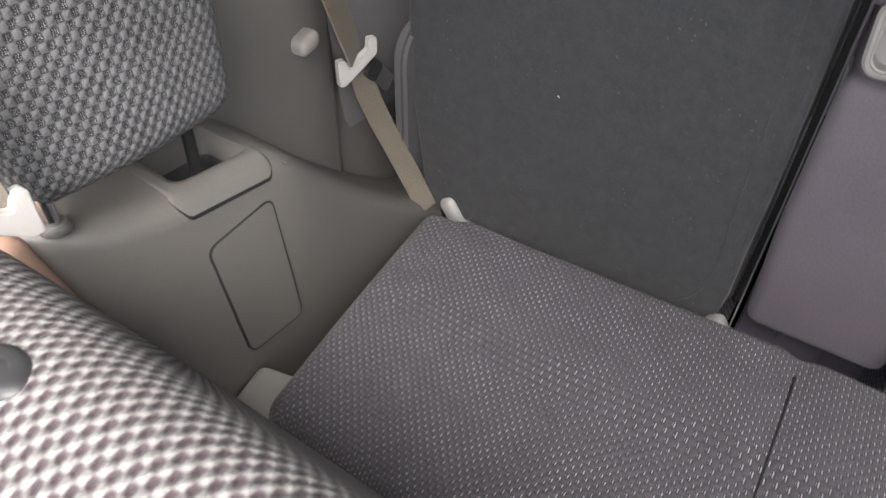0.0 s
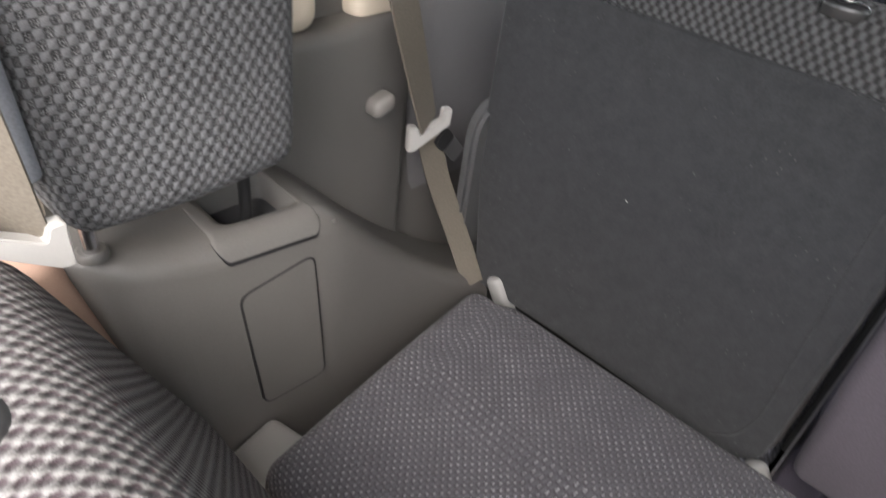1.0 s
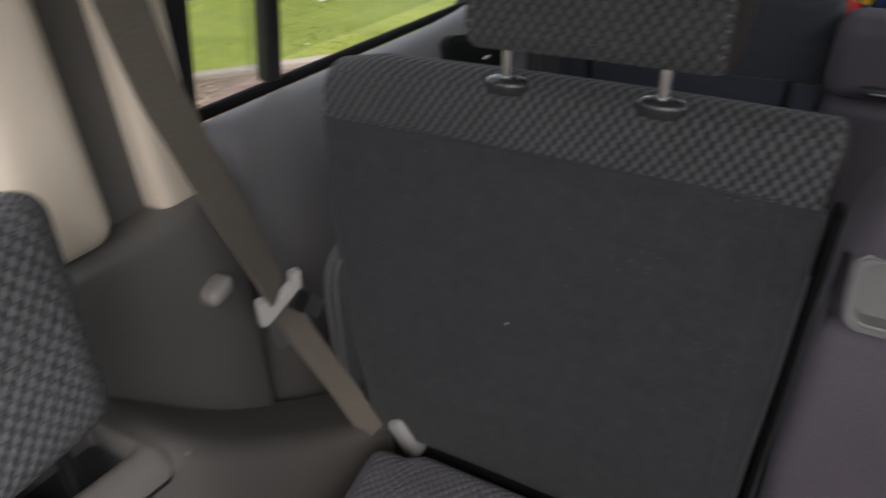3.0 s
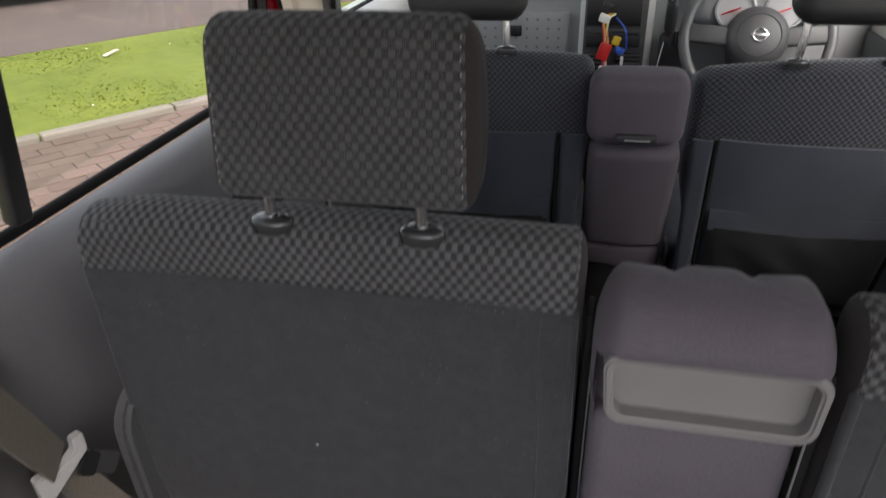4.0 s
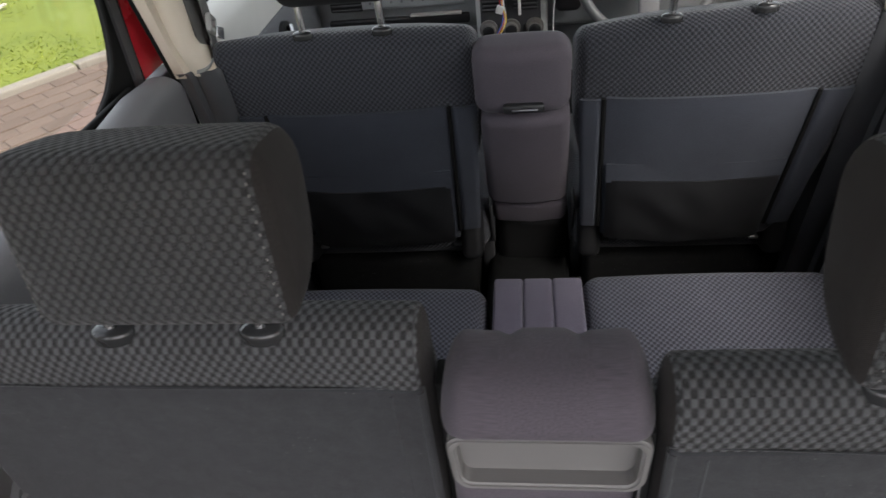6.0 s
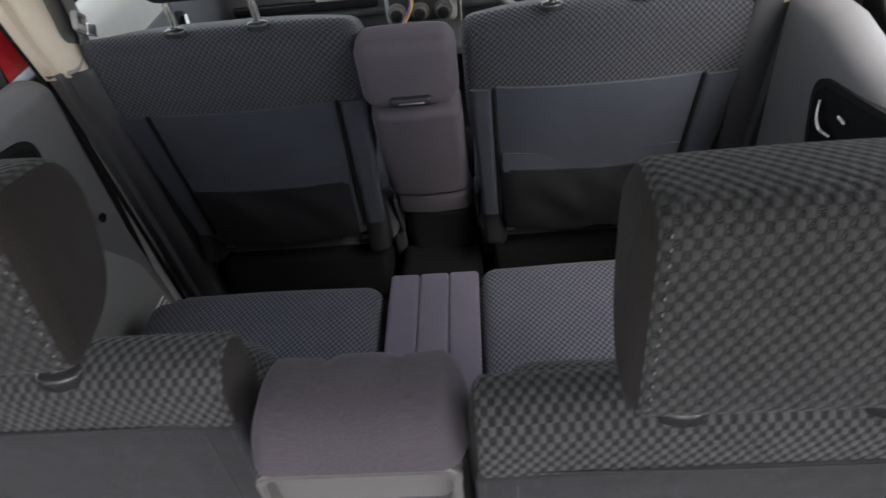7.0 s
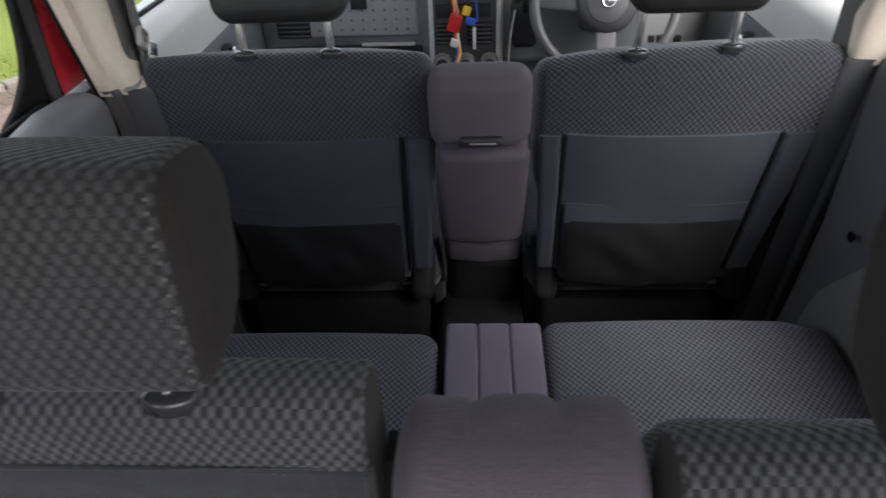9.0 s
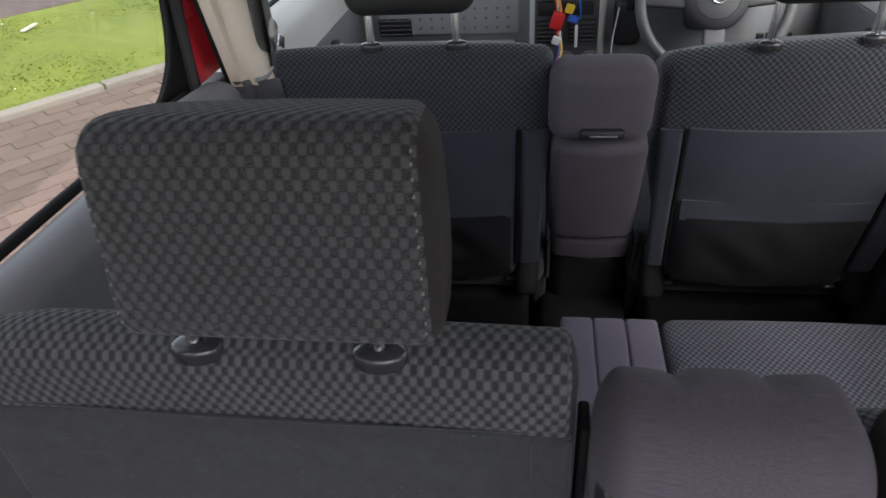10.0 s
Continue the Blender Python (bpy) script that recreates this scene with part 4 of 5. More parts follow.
    part("edge_strip", soft((xi - s * 0.006, 0.03 + dy, 0.59), (0.008, 0.03, 0.37), 0.003, 2), M_RUBBER, seat, "black plastic edge strip")
    part("edge_wire", tube([(xi - s * 0.010, 0.016 + dy, 0.31), (xi - s * 0.010, 0.016 + dy, 0.74)], 0.0010, 6), M_GREY, seat, "thin pale edge")
    seam = smooth_line([(x0 + 0.004, 0.0035 + dy, 0.786 - low), (cx, 0.0005 + dy, 0.785 - low), (x1 - 0.004, 0.0035 + dy, 0.784 - low)], 8)
    part("seam", tube(seam, 0.0008, 6), M_FELT, seat, "sewn seam")
    if s < 0:
        part("lint", soft((-0.333, 0.0008, 0.597), (0.003, 0.001, 0.0012), 0.0006, 1, 1, None, Matrix.Rotation(radians(20), 3, "Y")), M_LIGHTGREY, seat, "pale lint scrap")
    gx = (-0.349, -0.219) if s < 0 else (0.238, 0.372)
    for g in gx:
        guide(g, 0.018 + dy, 0.8375 - low, seat)
    hz, hx = 0.940 + up, (gx[0] + gx[1]) / 2 + (0.0105 if s < 0 else -0.0065)
    tall = 0.143 if s < 0 else 0.155
    hh = tall / 2
    loop = profile([(-0.068, -hh, 0.022), (-0.049, hh, 0.030), (0.066, hh - 0.030, 0.052), (0.026, -hh + 0.004, 0.044)])
    cloth, ends, place = head_pad((hx, 0.050 + dy, hz), 0.208 if s < 0 else 0.2145, loop, 0.018, hh, 0.014, 0.010)
    hr = part("headrest", cloth, M_CHECK_HEAD, seat, "checked cloth headrest on two chrome posts")
    for end in ends:
        part("side_cloth", end, M_SIDE, hr, "plain cloth headrest side")
    back_run = [k for k, p in enumerate(loop) if p.x < -0.045 and abs(p.y) < hh - 0.012]
    for e in (-1, 1):
        for k in range(13):
            f = 0.04 + 0.92 * k / 12
            i0 = back_run[0] + f * (len(back_run) - 1)
            p = place(e * 0.0935, -0.0003, int(i0)).lerp(place(e * 0.0935, -0.0003, int(i0) + 1), i0 % 1)
            part("stitch", soft(p, (0.0009, 0.0009, 0.0022), 0.0003, 1), M_BEZEL, hr)
    for g in gx:
        part("post", tube([(g, 0.018 + dy, 0.83 - low), (g, 0.019 + dy, hz - 0.05)], 0.0052, 10), M_CHROME, hr, "chrome headrest post")
    # seat base
    top = 0.388

    def pad(p):
        return Vector((p.x, p.y, p.z + (0.016 * p.y - 0.012 * (p.x * s > w / 2 - 0.06)) * (1 if p.z > 0 else 0) + 0.006 * math.cos(p.x * 7) * (1 if p.z > 0 else 0)))

    cw0, cw1 = (x0 + 0.012, -0.083) if s < 0 else (0.087, x1 + 0.03)
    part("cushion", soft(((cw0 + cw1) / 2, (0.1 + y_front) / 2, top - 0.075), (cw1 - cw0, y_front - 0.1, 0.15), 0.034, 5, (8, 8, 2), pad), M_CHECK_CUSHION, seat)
    part("seat_frame", soft((cx, 0.33, 0.14), (w * 0.8, 0.36, 0.20), 0.02, 2), M_BLACK, seat)
    # recliner cover beside the back, low down
    xo = x0 if s < 0 else x1
    rc = slab(round_loop(-0.022, 0.085, 0.40, 0.632, 0.05, 6), side_put(xo - s * 0.012, s), 0.02)
    bmesh.ops.bevel(rc, geom=list(rc.edges), offset=0.006, segments=2, affect="EDGES")
    part("recliner_cover", rc, M_DARKGREY, seat, "grey plastic recliner cover")
    for hx2, hy in ((xo + (-s) * 0.080, 0.005), (xi - s * 0.006, -0.010)):
        part("hinge_cap", soft((hx2, hy + dy, 0.366), (0.027, 0.024, 0.060), 0.010, 3, 1, None, Matrix.Rotation(radians(34 * s), 3, "Y")), M_CAP, seat, "pale grey hinge cap")
    return seat


rear_seat(-0.545, -0.087, 0.0, 0.0, "charcoal checked rear seat, felt back, headrest raised", 0.585)
rear_seat(0.0915, 0.553, -0.046, -0.010, "charcoal checked rear seat, felt back, headrest lowered", 0.615, 0.012)


def middle_seat():
    """The narrow seat between: a padded back with a handle recess behind, a pleated base."""
    cx = 0.006
    seat = thing("middle_seat", (cx, 0.3, 0.05), "violet-grey narrow middle seat with a plastic handle recess", "car seat")

    snug = crisp(0.170, 0.0441, 0.5)

    def dome(p):
        k = 0.0
        if p.z > 0:
            k = -0.010 * (p.x / 0.08) ** 4
            if p.y > 0.0:
                k -= 0.008 * min(1, p.y / 0.03) * math.exp(-(min(abs(p.x - 0.029), abs(p.x + 0.029)) / 0.0075) ** 2)
        p = snug(p)
        return Vector((p.x * (1.0 if p.z > -0.02 else 0.965), p.y - (0.006 * math.cos(p.x * 14) if p.y < 0 and p.z > 0.044 else 0) + (0.026 if p.y < -0.03 and p.z < 0.038 else 0), p.z + k))

    part("back_pad", soft((cx + 0.001, 0.010, 0.736), (0.170, 0.102, 0.170), 0.044, 7, (18, 6, 14), dome), M_VIOLET, seat)

    def slim(p):
        k = -p.z / 0.17
        return Vector((p.x * (1 - 0.10 * max(0, k)), p.y + 0.020 * max(0, k) ** 1.5, p.z))

    part("back_panel", soft((cx - 0.002, 0.03, 0.555), (0.157, 0.11, 0.31), 0.016, 4, (4, 1, 8), slim), M_VIOLET, seat, "violet-grey back panel")
    bo = round_loop(-0.0765, 0.0825, 0.7225, 0.7795, 0.013, 6)
    bi = round_loop(-0.0690, 0.0750, 0.7295, 0.7735, 0.009, 6)

    def put(a, b, d):
        k = (b - 0.7225) / 0.057
        return Vector((a * (0.925 + 0.065 * k) + 0.0045, -0.0500 + 0.006 * k + d + 0.05 * (a - 0.002) ** 2 * 4, b))
    fr = ring_frame(bo, bi, put, 0.030)
    bmesh.ops.bevel(fr, geom=[e for e in fr.edges if e.calc_face_angle(0) > 0.8], offset=0.0022, segments=3, affect="EDGES")
    bez = part("handle_recess", fr, M_RECESS, seat, "warm grey plastic handle recess")
    part("recess_floor", slab(bi, lambda a, b, d: put(a, b, d) + Vector((0, 0.015, 0)), 0.006), M_RECESS, bez)
    # base of three pleats
    for i in range(3):
        x = -0.072 + 0.0535 * (i + 0.5)
        part("pleat", soft((x, 0.362, 0.310), (0.0537, 0.47, 0.155), 0.007, 4, (2, 6, 1), lambda p: Vector((p.x, p.y, p.z + (0.02 * p.y if p.z > 0 else 0)))), M_PLEAT, seat)
    return seat


middle_seat()


def third_row(s):
    """One half of the third row: a flat base, a leaning back."""
    seat = thing("third_row_backrest", (s * 0.24, -0.3, 0.25), "checked cloth third-row seat, leaning back rest with post guides", "seat back", "third-row seat backs")

    at = Vector((s * 0.252, -0.542, 0.562))
    loop = profile([(-0.060, -0.1725, 0.05), (-0.060, 0.1725, 0.060), (0.060, 0.1725, 0.060), (0.060, -0.1725, 0.05)], 8)
    cloth, ends, _ = head_pad(at, 0.49, loop, 0.045, 0.1725, 0.06, 0.03, 0.0)
    turn = Matrix.Translation(at) @ Matrix.Rotation(radians(23), 4, "X") @ Matrix.Translation(-at)
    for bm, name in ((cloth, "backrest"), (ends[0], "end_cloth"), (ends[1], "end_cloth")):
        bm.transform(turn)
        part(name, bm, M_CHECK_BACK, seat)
    for x in (0.324, 0.19):
        guide(s * x, -0.589, 0.725, seat, 1.05, M_BLACK)
    return seat


third_row(-1)
third_row(1)


def third_row_base():
    b = thing("bench_cushion", (0, -0.23, 0.27), "flat checked cloth third-row bench cushion with a middle seam", "seat cushion")

    def trim(p):
        k = max(0.0, (abs(p.x) - 0.2) / 0.26)
        x = p.x - math.copysign(k, p.x) * (0.050 * max(0.0, (0.18 - p.y) / 0.36) - 0.006)
        up = 1 if p.z > 0 else 0
        return Vector((x, p.y + 0.012 * (abs(p.x) / 0.46 < 0.9) * (1 if p.y > 0 else 0) + 0.012 * (1 - abs(p.x) / 0.46) * (1 if p.y > 0 else 0), p.z + up * (0.005 * math.cos(p.x * 13) * math.cos(p.y * 8) - 0.007 * math.exp(-(p.x / 0.006) ** 2))))

    part("cushion", soft((0, -0.237, 0.360), (0.926, 0.36, 0.125), 0.024, 5, (46, 12, 2), trim), M_CHECK_FLAT, b)
    part("seam", tube([(0, -0.40, 0.4175), (0, -0.2, 0.4195), (0, -0.075, 0.418)], 0.0021, 6), M_MESH, b, "sewn middle seam")


third_row_base()


def stowed_headrest():
    """The third-row headrest, set on its posts along the side wall."""
    h = thing("stowed_headrest", (-0.53, -0.41, 0.63), "checked cloth headrest standing on the wheel housing ledge", "headrest")

    def shape(p):
        dy, dz = -p.y - 0.055, -p.z - 0.041
        if dy > 0 and dz > 0 and dy * dy + dz * dz > 0.048 ** 2:
            f = 0.048 / math.hypot(dy, dz)
            p = Vector((p.x, -0.055 - dy * f, -0.041 - dz * f))
        k = p.z / 0.088
        return Vector((p.x + 0.008 * math.cos(p.y * 16) * (1 if p.x > 0 else 0) - 0.006 - 0.004 * k, p.y * (1.0 + 0.05 * k) + 0.0, p.z + (0.006 * p.y / 0.09 - 0.32 * (0.031 - p.x) if p.z > 0 else 0.002 * p.y / 0.09)))

    bm = soft((0, 0, 0), (0.062, 0.206, 0.178), 0.026, 6, (2, 8, 8), shape)
    bm.transform(Matrix.Translation((-0.517, -0.403, 0.758)))
    b = part("pad", bm, M_CHECK_WIDE, h)
    part("side_cloth", soft((-0.522, -0.5085, 0.780), (0.054, 0.018, 0.120), 0.0075, 4, (4, 1, 6), lambda p: Vector((p.x, p.y - 0.0055 * p.z / 0.088, p.z))), M_STOWSIDE, b, "plain blue-grey side cloth")
    for y, z in ((-0.478, 0.645), (-0.340, 0.56)):
        part("post", tube([(-0.510 if z > 0.6 else -0.530, y, z - 0.006), (-0.510 if z > 0.6 else -0.530, y, 0.69)], 0.0058, 12), M_CHROME if z > 0.6 else M_BLACK, h, "headrest post")
    part("post_ring", lathe([(0.0115, -0.004), (0.0115, 0.001), (0.0095, 0.003), (0.0075, 0.002)], (-0.510, -0.478, 0.6465), "z", 20), M_TAUPE, h, "taupe post ring")
    return h


stowed_headrest()


def belts():
    # third-row belt, hanging slack with its tongue
    b = thing("seat_belt", (-0.46, -0.53, 0.66), "taupe seat belt hanging with an ivory plastic clasp", "seat belt", "seat belts")
    pts = smooth_line([(-0.52, -0.585, 1.33), (-0.49, -0.562, 1.05), (-0.470, -0.543, 0.89), (-0.463, -0.534, 0.80), (-0.461, -0.528, 0.712)], 5)
    part("webbing", ribbon(pts, [(0.010, 0.0150, -0.006)] * len(pts)), M_BELT, b)
    pts = smooth_line([(-0.566, -0.505, 0.66), (-0.562, -0.507, 0.75), (-0.558, -0.512, 0.83), (-0.572, -0.535, 0.91), (-0.585, -0.570, 1.02), (-0.60, -0.62, 1.33)], 5)
    part("webbing", ribbon(pts, [(0.006, 0.0170, -0.005)] * len(pts)), M_BELT, b)
    cl = slab(round_poly([(-0.556, 0.721), (-0.513, 0.690), (-0.505, 0.690), (-0.505, 0.722), (-0.515, 0.722), (-0.518, 0.712), (-0.545, 0.728), (-0.546, 0.741), (-0.557, 0.741)], 0.003, 3), lambda a, c, d: Vector((d, a, c)), 0.012)
    bmesh.ops.bevel(cl, geom=[e for e in cl.edges if e.calc_face_angle(0) > 0.8], offset=0.0012, segments=2, affect="EDGES")
    cl.transform(Matrix.Translation((-0.458, 0, 0)))
    part("clasp", cl, M_CLASP, b, "ivory plastic belt clasp")
    # second-row belt with a clasp and a tongue
    b = thing("seat_belt", (-0.56, -0.06, 0.4), "taupe seat belt with a pale clasp and steel tongue", "seat belt", "seat belts")
    pts = smooth_line([(-0.585, -0.215, 1.30), (-0.566, -0.172, 0.92), (-0.560, -0.145, 0.80), (-0.558, -0.105, 0.68), (-0.557, -0.082, 0.615)], 6)
    part("webbing", ribbon(pts, [Vector((0.002, 0.0215, 0.005)).lerp(Vector((-0.0085, 0.0190, 0.004)), i / (len(pts) - 1)) for i in range(len(pts))]), M_BELT, b)
    pts = smooth_line([(-0.565, -0.074, 0.600), (-0.558, -0.052, 0.53), (-0.540, -0.030, 0.46), (-0.520, -0.022, 0.415), (-0.500, -0.018, 0.375)], 6)
    part("webbing", ribbon(pts, [(0.004, 0.0150, 0.003)] * len(pts)), M_BELT, b)
    hook = [(0.0255, 0.006), (-0.0175, -0.025), (-0.0255, -0.025), (-0.0255, 0.007), (-0.0155, 0.007), (-0.0125, -0.003), (0.0145, 0.013), (0.0155, 0.026), (0.0265, 0.026)]
    cl = slab(round_poly(hook, 0.003, 3), lambda a, c, d: Vector((d, a, c)), 0.012)
    bmesh.ops.bevel(cl, geom=[e for e in cl.edges if e.calc_face_angle(0) > 0.8], offset=0.0016, segments=2, affect="EDGES")
    cl.transform(Matrix.Translation((-0.562, -0.080, 0.608)) @ Matrix.Rotation(radians(-22), 4, "Z"))
    clasp = part("clasp", cl, M_CLASP, b, "pale plastic belt clasp")
    tg = slab(round_loop(-0.011, 0.011, -0.022, 0.022, 0.005, 4), lambda a, c, d: Vector((d, a, c)), 0.002)
    tg.transform(Matrix.Translation((-0.552, -0.042, 0.575)) @ Matrix.Rotation(radians(42), 4, "X"))
    part("tongue", tg, M_STEEL, clasp, "steel belt tongue", smooth=False)
    tg = slab(round_loop(-0.012, 0.012, -0.010, 0.012, 0.005, 4), lambda a, c, d: Vector((d, a, c)), 0.005)
    tg.transform(Matrix.Translation((-0.553, -0.058, 0.59)) @ Matrix.Rotation(radians(42), 4, "X"))
    part("tongue_sleeve", tg, M_BLACK, clasp, "black tongue sleeve", smooth=False)
    # front belts on the door pillars
    for s in (-1,):
        b = thing("seat_belt", (s * 0.59, 0.88, 0.3), "taupe front seat belt beside the door pillar", "seat belt", "seat belts")
        pts = smooth_line([(s * 0.576, 0.800, 1.28), (s * 0.586, 0.835, 0.98), (s * 0.590, 0.845, 0.87), (s * 0.591, 0.848, 0.80), (s * 0.592, 0.848, 0.74), (s * 0.60, 0.93, 0.30), (s * 0.60, 0.95, 0.06)], 5)
        part("webbing", ribbon(pts, [(s * 0.004, 0.022, 0.003)] * len(pts)), M_TAUPE, b)
        cl = ring_frame(round_loop(-0.031, 0.031, -0.017, 0.017, 0.006, 5), round_loop(-0.024, 0.024, -0.004, 0.011, 0.002, 5), lambda a, c, d: Vector((-s * d, a, c)), 0.010)
        bmesh.ops.bevel(cl, geom=[e for e in cl.edges if e.calc_face_angle(0) > 0.8], offset=0.0025, segments=3, affect="EDGES")
        cl.transform(Matrix.Translation((s * 0.588, 0.838, 0.818)) @ Matrix.Rotation(radians(-28), 4, "X") @ Matrix.Rotation(radians(-s * 16), 4, "Z"))
        part("clasp", cl, M_CLASP, b, "pale plastic belt clasp")
        part("tongue", soft((s * 0.584, 0.866, 0.792), (0.003, 0.030, 0.022), 0.0012, 1, 1, None, Matrix.Rotation(radians(-28), 3, "X")), M_CHROME, b, "bright steel belt tongue")


belts()
# ---- front seats ----
def front_seat(s):
    cx = -0.330 if s < 0 else 0.322
    wide, mid = (0.500, -0.343) if s < 0 else (0.506, 0.338)
    seat = thing("passenger_seat" if s < 0 else "driver_seat", (cx, 1.0, 0.0), "dark front seat with a checked top and a slack black pocket", "car seat", "front seats")
    lean = Matrix.Rotation(radians(7), 3, "X")

    tight = crisp(wide, 0.0281, 0.8)

    def shape(p):
        p = tight(p)
        k = p.z / 0.26
        wd = 1.0 if k > 0.1 else 1.0 + 0.24 * (k - 0.1) * 0.9
        x = p.x * max(0.74, wd)
        drop = 0.012 * max(0, k) * (abs(p.x) / 0.23) ** 3 + 0.42 * max(0.0, p.y + 0.030) * max(0.0, min(1.0, (p.z - 0.15) / 0.09))
        if s > 0:
            x += 0.020 * math.exp(-((p.z - 0.16) / 0.07) ** 2) * max(0.0, min(1.0, (p.x - 0.12) / 0.1))
            drop += (0.022 * max(0.0, (p.x - 0.19) / 0.06) ** 2 - 0.05 * p.x) * max(0, k)
        return Vector((x, p.y + (0.018 * (abs(p.x) / 0.23) ** 2 if p.y < 0 else 0), p.z - drop))

    part("backrest", soft((mid, 0.876, 0.543 if s < 0 else 0.541), (wide, 0.135, 0.526 if s < 0 else 0.522), 0.028, 6, (12, 2, 10), shape, lean), M_CHECK_SMALL, seat)

    def back(x, z, d):
        return Vector((x, 0.803 + (0.55 - z) * 0.123 - d + 0.3 * (x - mid) ** 2, z))

    def line(top, low_, z):
        return low_ + (top - low_) * (z - 0.31) / 0.335

    # x at the top and at the foot of the two grooves and of the outer edges
    gl, gr = ((-0.512, -0.490), (-0.151, -0.156)) if s < 0 else ((0.137, 0.141), (0.509, 0.478))
    el, er = ((-0.572, -0.532), (-0.098, -0.112)) if s < 0 else ((0.092, 0.104), (0.572, 0.528))

    def sheet(left, right, z0, z1, out, na=12, nb=12, thick=0.008):
        """A padded sheet between two slanting lines; out(u, v) is how far it stands off."""
        bm = bmesh.new()
        uvl = bm.loops.layers.uv.verify()
        grid = []
        for i in range(na + 1):
            col = []
            for j in range(nb + 1):
                z = z0 + (z1 - z0) * j / nb
                xl, xr = line(*left, z), line(*right, z)
                col.append(bm.verts.new(back(xl + (xr - xl) * i / na, z, out(i / na, j / nb))))
            grid.append(col)
        for i in range(na):
            for j in range(nb):
                f = bm.faces.new((grid[i][j], grid[i + 1][j], grid[i + 1][j + 1], grid[i][j + 1]))
                for lp in f.loops:
                    lp[uvl].uv = (lp.vert.co.x, lp.vert.co.z)
        bm.normal_update()
        bmesh.ops.solidify(bm, geom=list(bm.faces), thickness=thick)
        return bm

    def puffed(height):
        return lambda u, v: 0.002 + height * min(1.0, 5 * min(u, 1 - u)) ** 0.5 * (0.55 + 0.45 * min(1.0, 8 * min(v, 1 - v)) ** 0.5)

    def inset(ln, d):
        return ln[0] + d, ln[1] + d

    part("back_panel", sheet(inset(gl, 0.0045), inset(gr, -0.0045), 0.308, 0.645, puffed(0.009)), M_DARKCLOTH, seat, "dark blue-grey cloth back panel")
    part("side_panel", sheet(el, inset(gl, -0.0045), 0.33, 0.642, puffed(0.008)), M_DARKCLOTH, seat, "dark blue-grey cloth side panel")
    part("side_panel", sheet(inset(gr, 0.0045), er, 0.33, 0.642, puffed(0.008)), M_DARKCLOTH, seat, "dark blue-grey cloth side panel")
    for g in (gl, gr):
        part("groove", tube([back(line(*g, z), z, 0.003) for z in (0.33, 0.43, 0.53, 0.645)], 0.0042, 6), M_CARPET, seat, "dark groove beside the panel")

    # slack pocket under a flat hem
    def slack(u, v):
        e = math.sin(math.pi * u) ** 0.5
        sag = math.sin(math.pi * min(1.0, 0.15 + 0.72 * v))
        fold_ = noise.noise(Vector((u * 4.5 + s * 7, v * 2.2 + u * 1.6, 2.0 + s)))
        return 0.0125 + 0.020 * e * sag + 0.016 * fold_ * e * min(1.0, 3 * (1 - v))

    pk = part("pocket", sheet(inset(gl, 0.012), inset(gr, -0.012), 0.304, 0.462, slack, 28, 16, 0.004), M_MESH, seat, "slack black cloth pocket")
    part("hem", sheet(inset(gl, 0.010), inset(gr, -0.010), 0.456, 0.500, lambda u, v: 0.0135 - 0.003 * v + 0.0015 * math.sin(u * 9 + s), 20, 8, 0.004), M_DARKCLOTH, pk, "flat blue-grey pocket hem")
    for g in (-0.397, -0.253) if s < 0 else (0.239, 0.389):
        guide(g, 0.789, 0.804 if s < 0 else 0.798 + 0.05 * (g - mid), seat, 0.95, M_GUIDE)

    def head(p):
        k = p.z / 0.09
        return Vector((p.x * (1 + 0.03 * k), p.y + 0.012 * k, p.z))

    hr = part("headrest", headrest_block((cx + 0.003, 0.815, 0.945), (0.222, 0.085, 0.185), 0.034, head), M_BLACKVINYL, seat, "smooth black headrest on chrome posts")
    for g in (-0.397, -0.253) if s < 0 else (0.239, 0.389):
        x = g * 0.4 + (cx + (0.072 if g > cx else -0.072)) * 0.6
        part("post", tube([(g, 0.797, 0.78), (g * 0.5 + x * 0.5, 0.796, 0.84), (x, 0.806, 0.90)], 0.0068, 10), M_CHROME, hr, "chrome headrest post")
    part("cushion", soft((cx, 1.11, 0.29), (0.47, 0.46, 0.16), 0.05, 5, (6, 6, 1)), M_CHECK_SMALL, seat)
    part("seat_base", soft((cx, 1.08, 0.14), (0.40, 0.42, 0.15), 0.02, 2), M_CARPET, seat)
    for e in (-1, 1):
        part("hinge_cover", soft((cx + e * 0.195, 0.90, 0.285), (0.05, 0.11, 0.12), 0.02, 3, 1, None, Matrix.Rotation(radians(-15), 3, "X")), M_BLACK, seat, "black hinge cover")
        part("rail", soft((cx + e * 0.17, 1.0, 0.03), (0.035, 0.60, 0.04), 0.008, 2), M_DARKGREY, seat)
        part("rail_tip", soft((cx + e * 0.165, 0.875, 0.262), (0.03, 0.012, 0.008), 0.003, 2), M_STEEL, seat, "bright steel lever end")
    return seat


front_seat(-1)
front_seat(1)


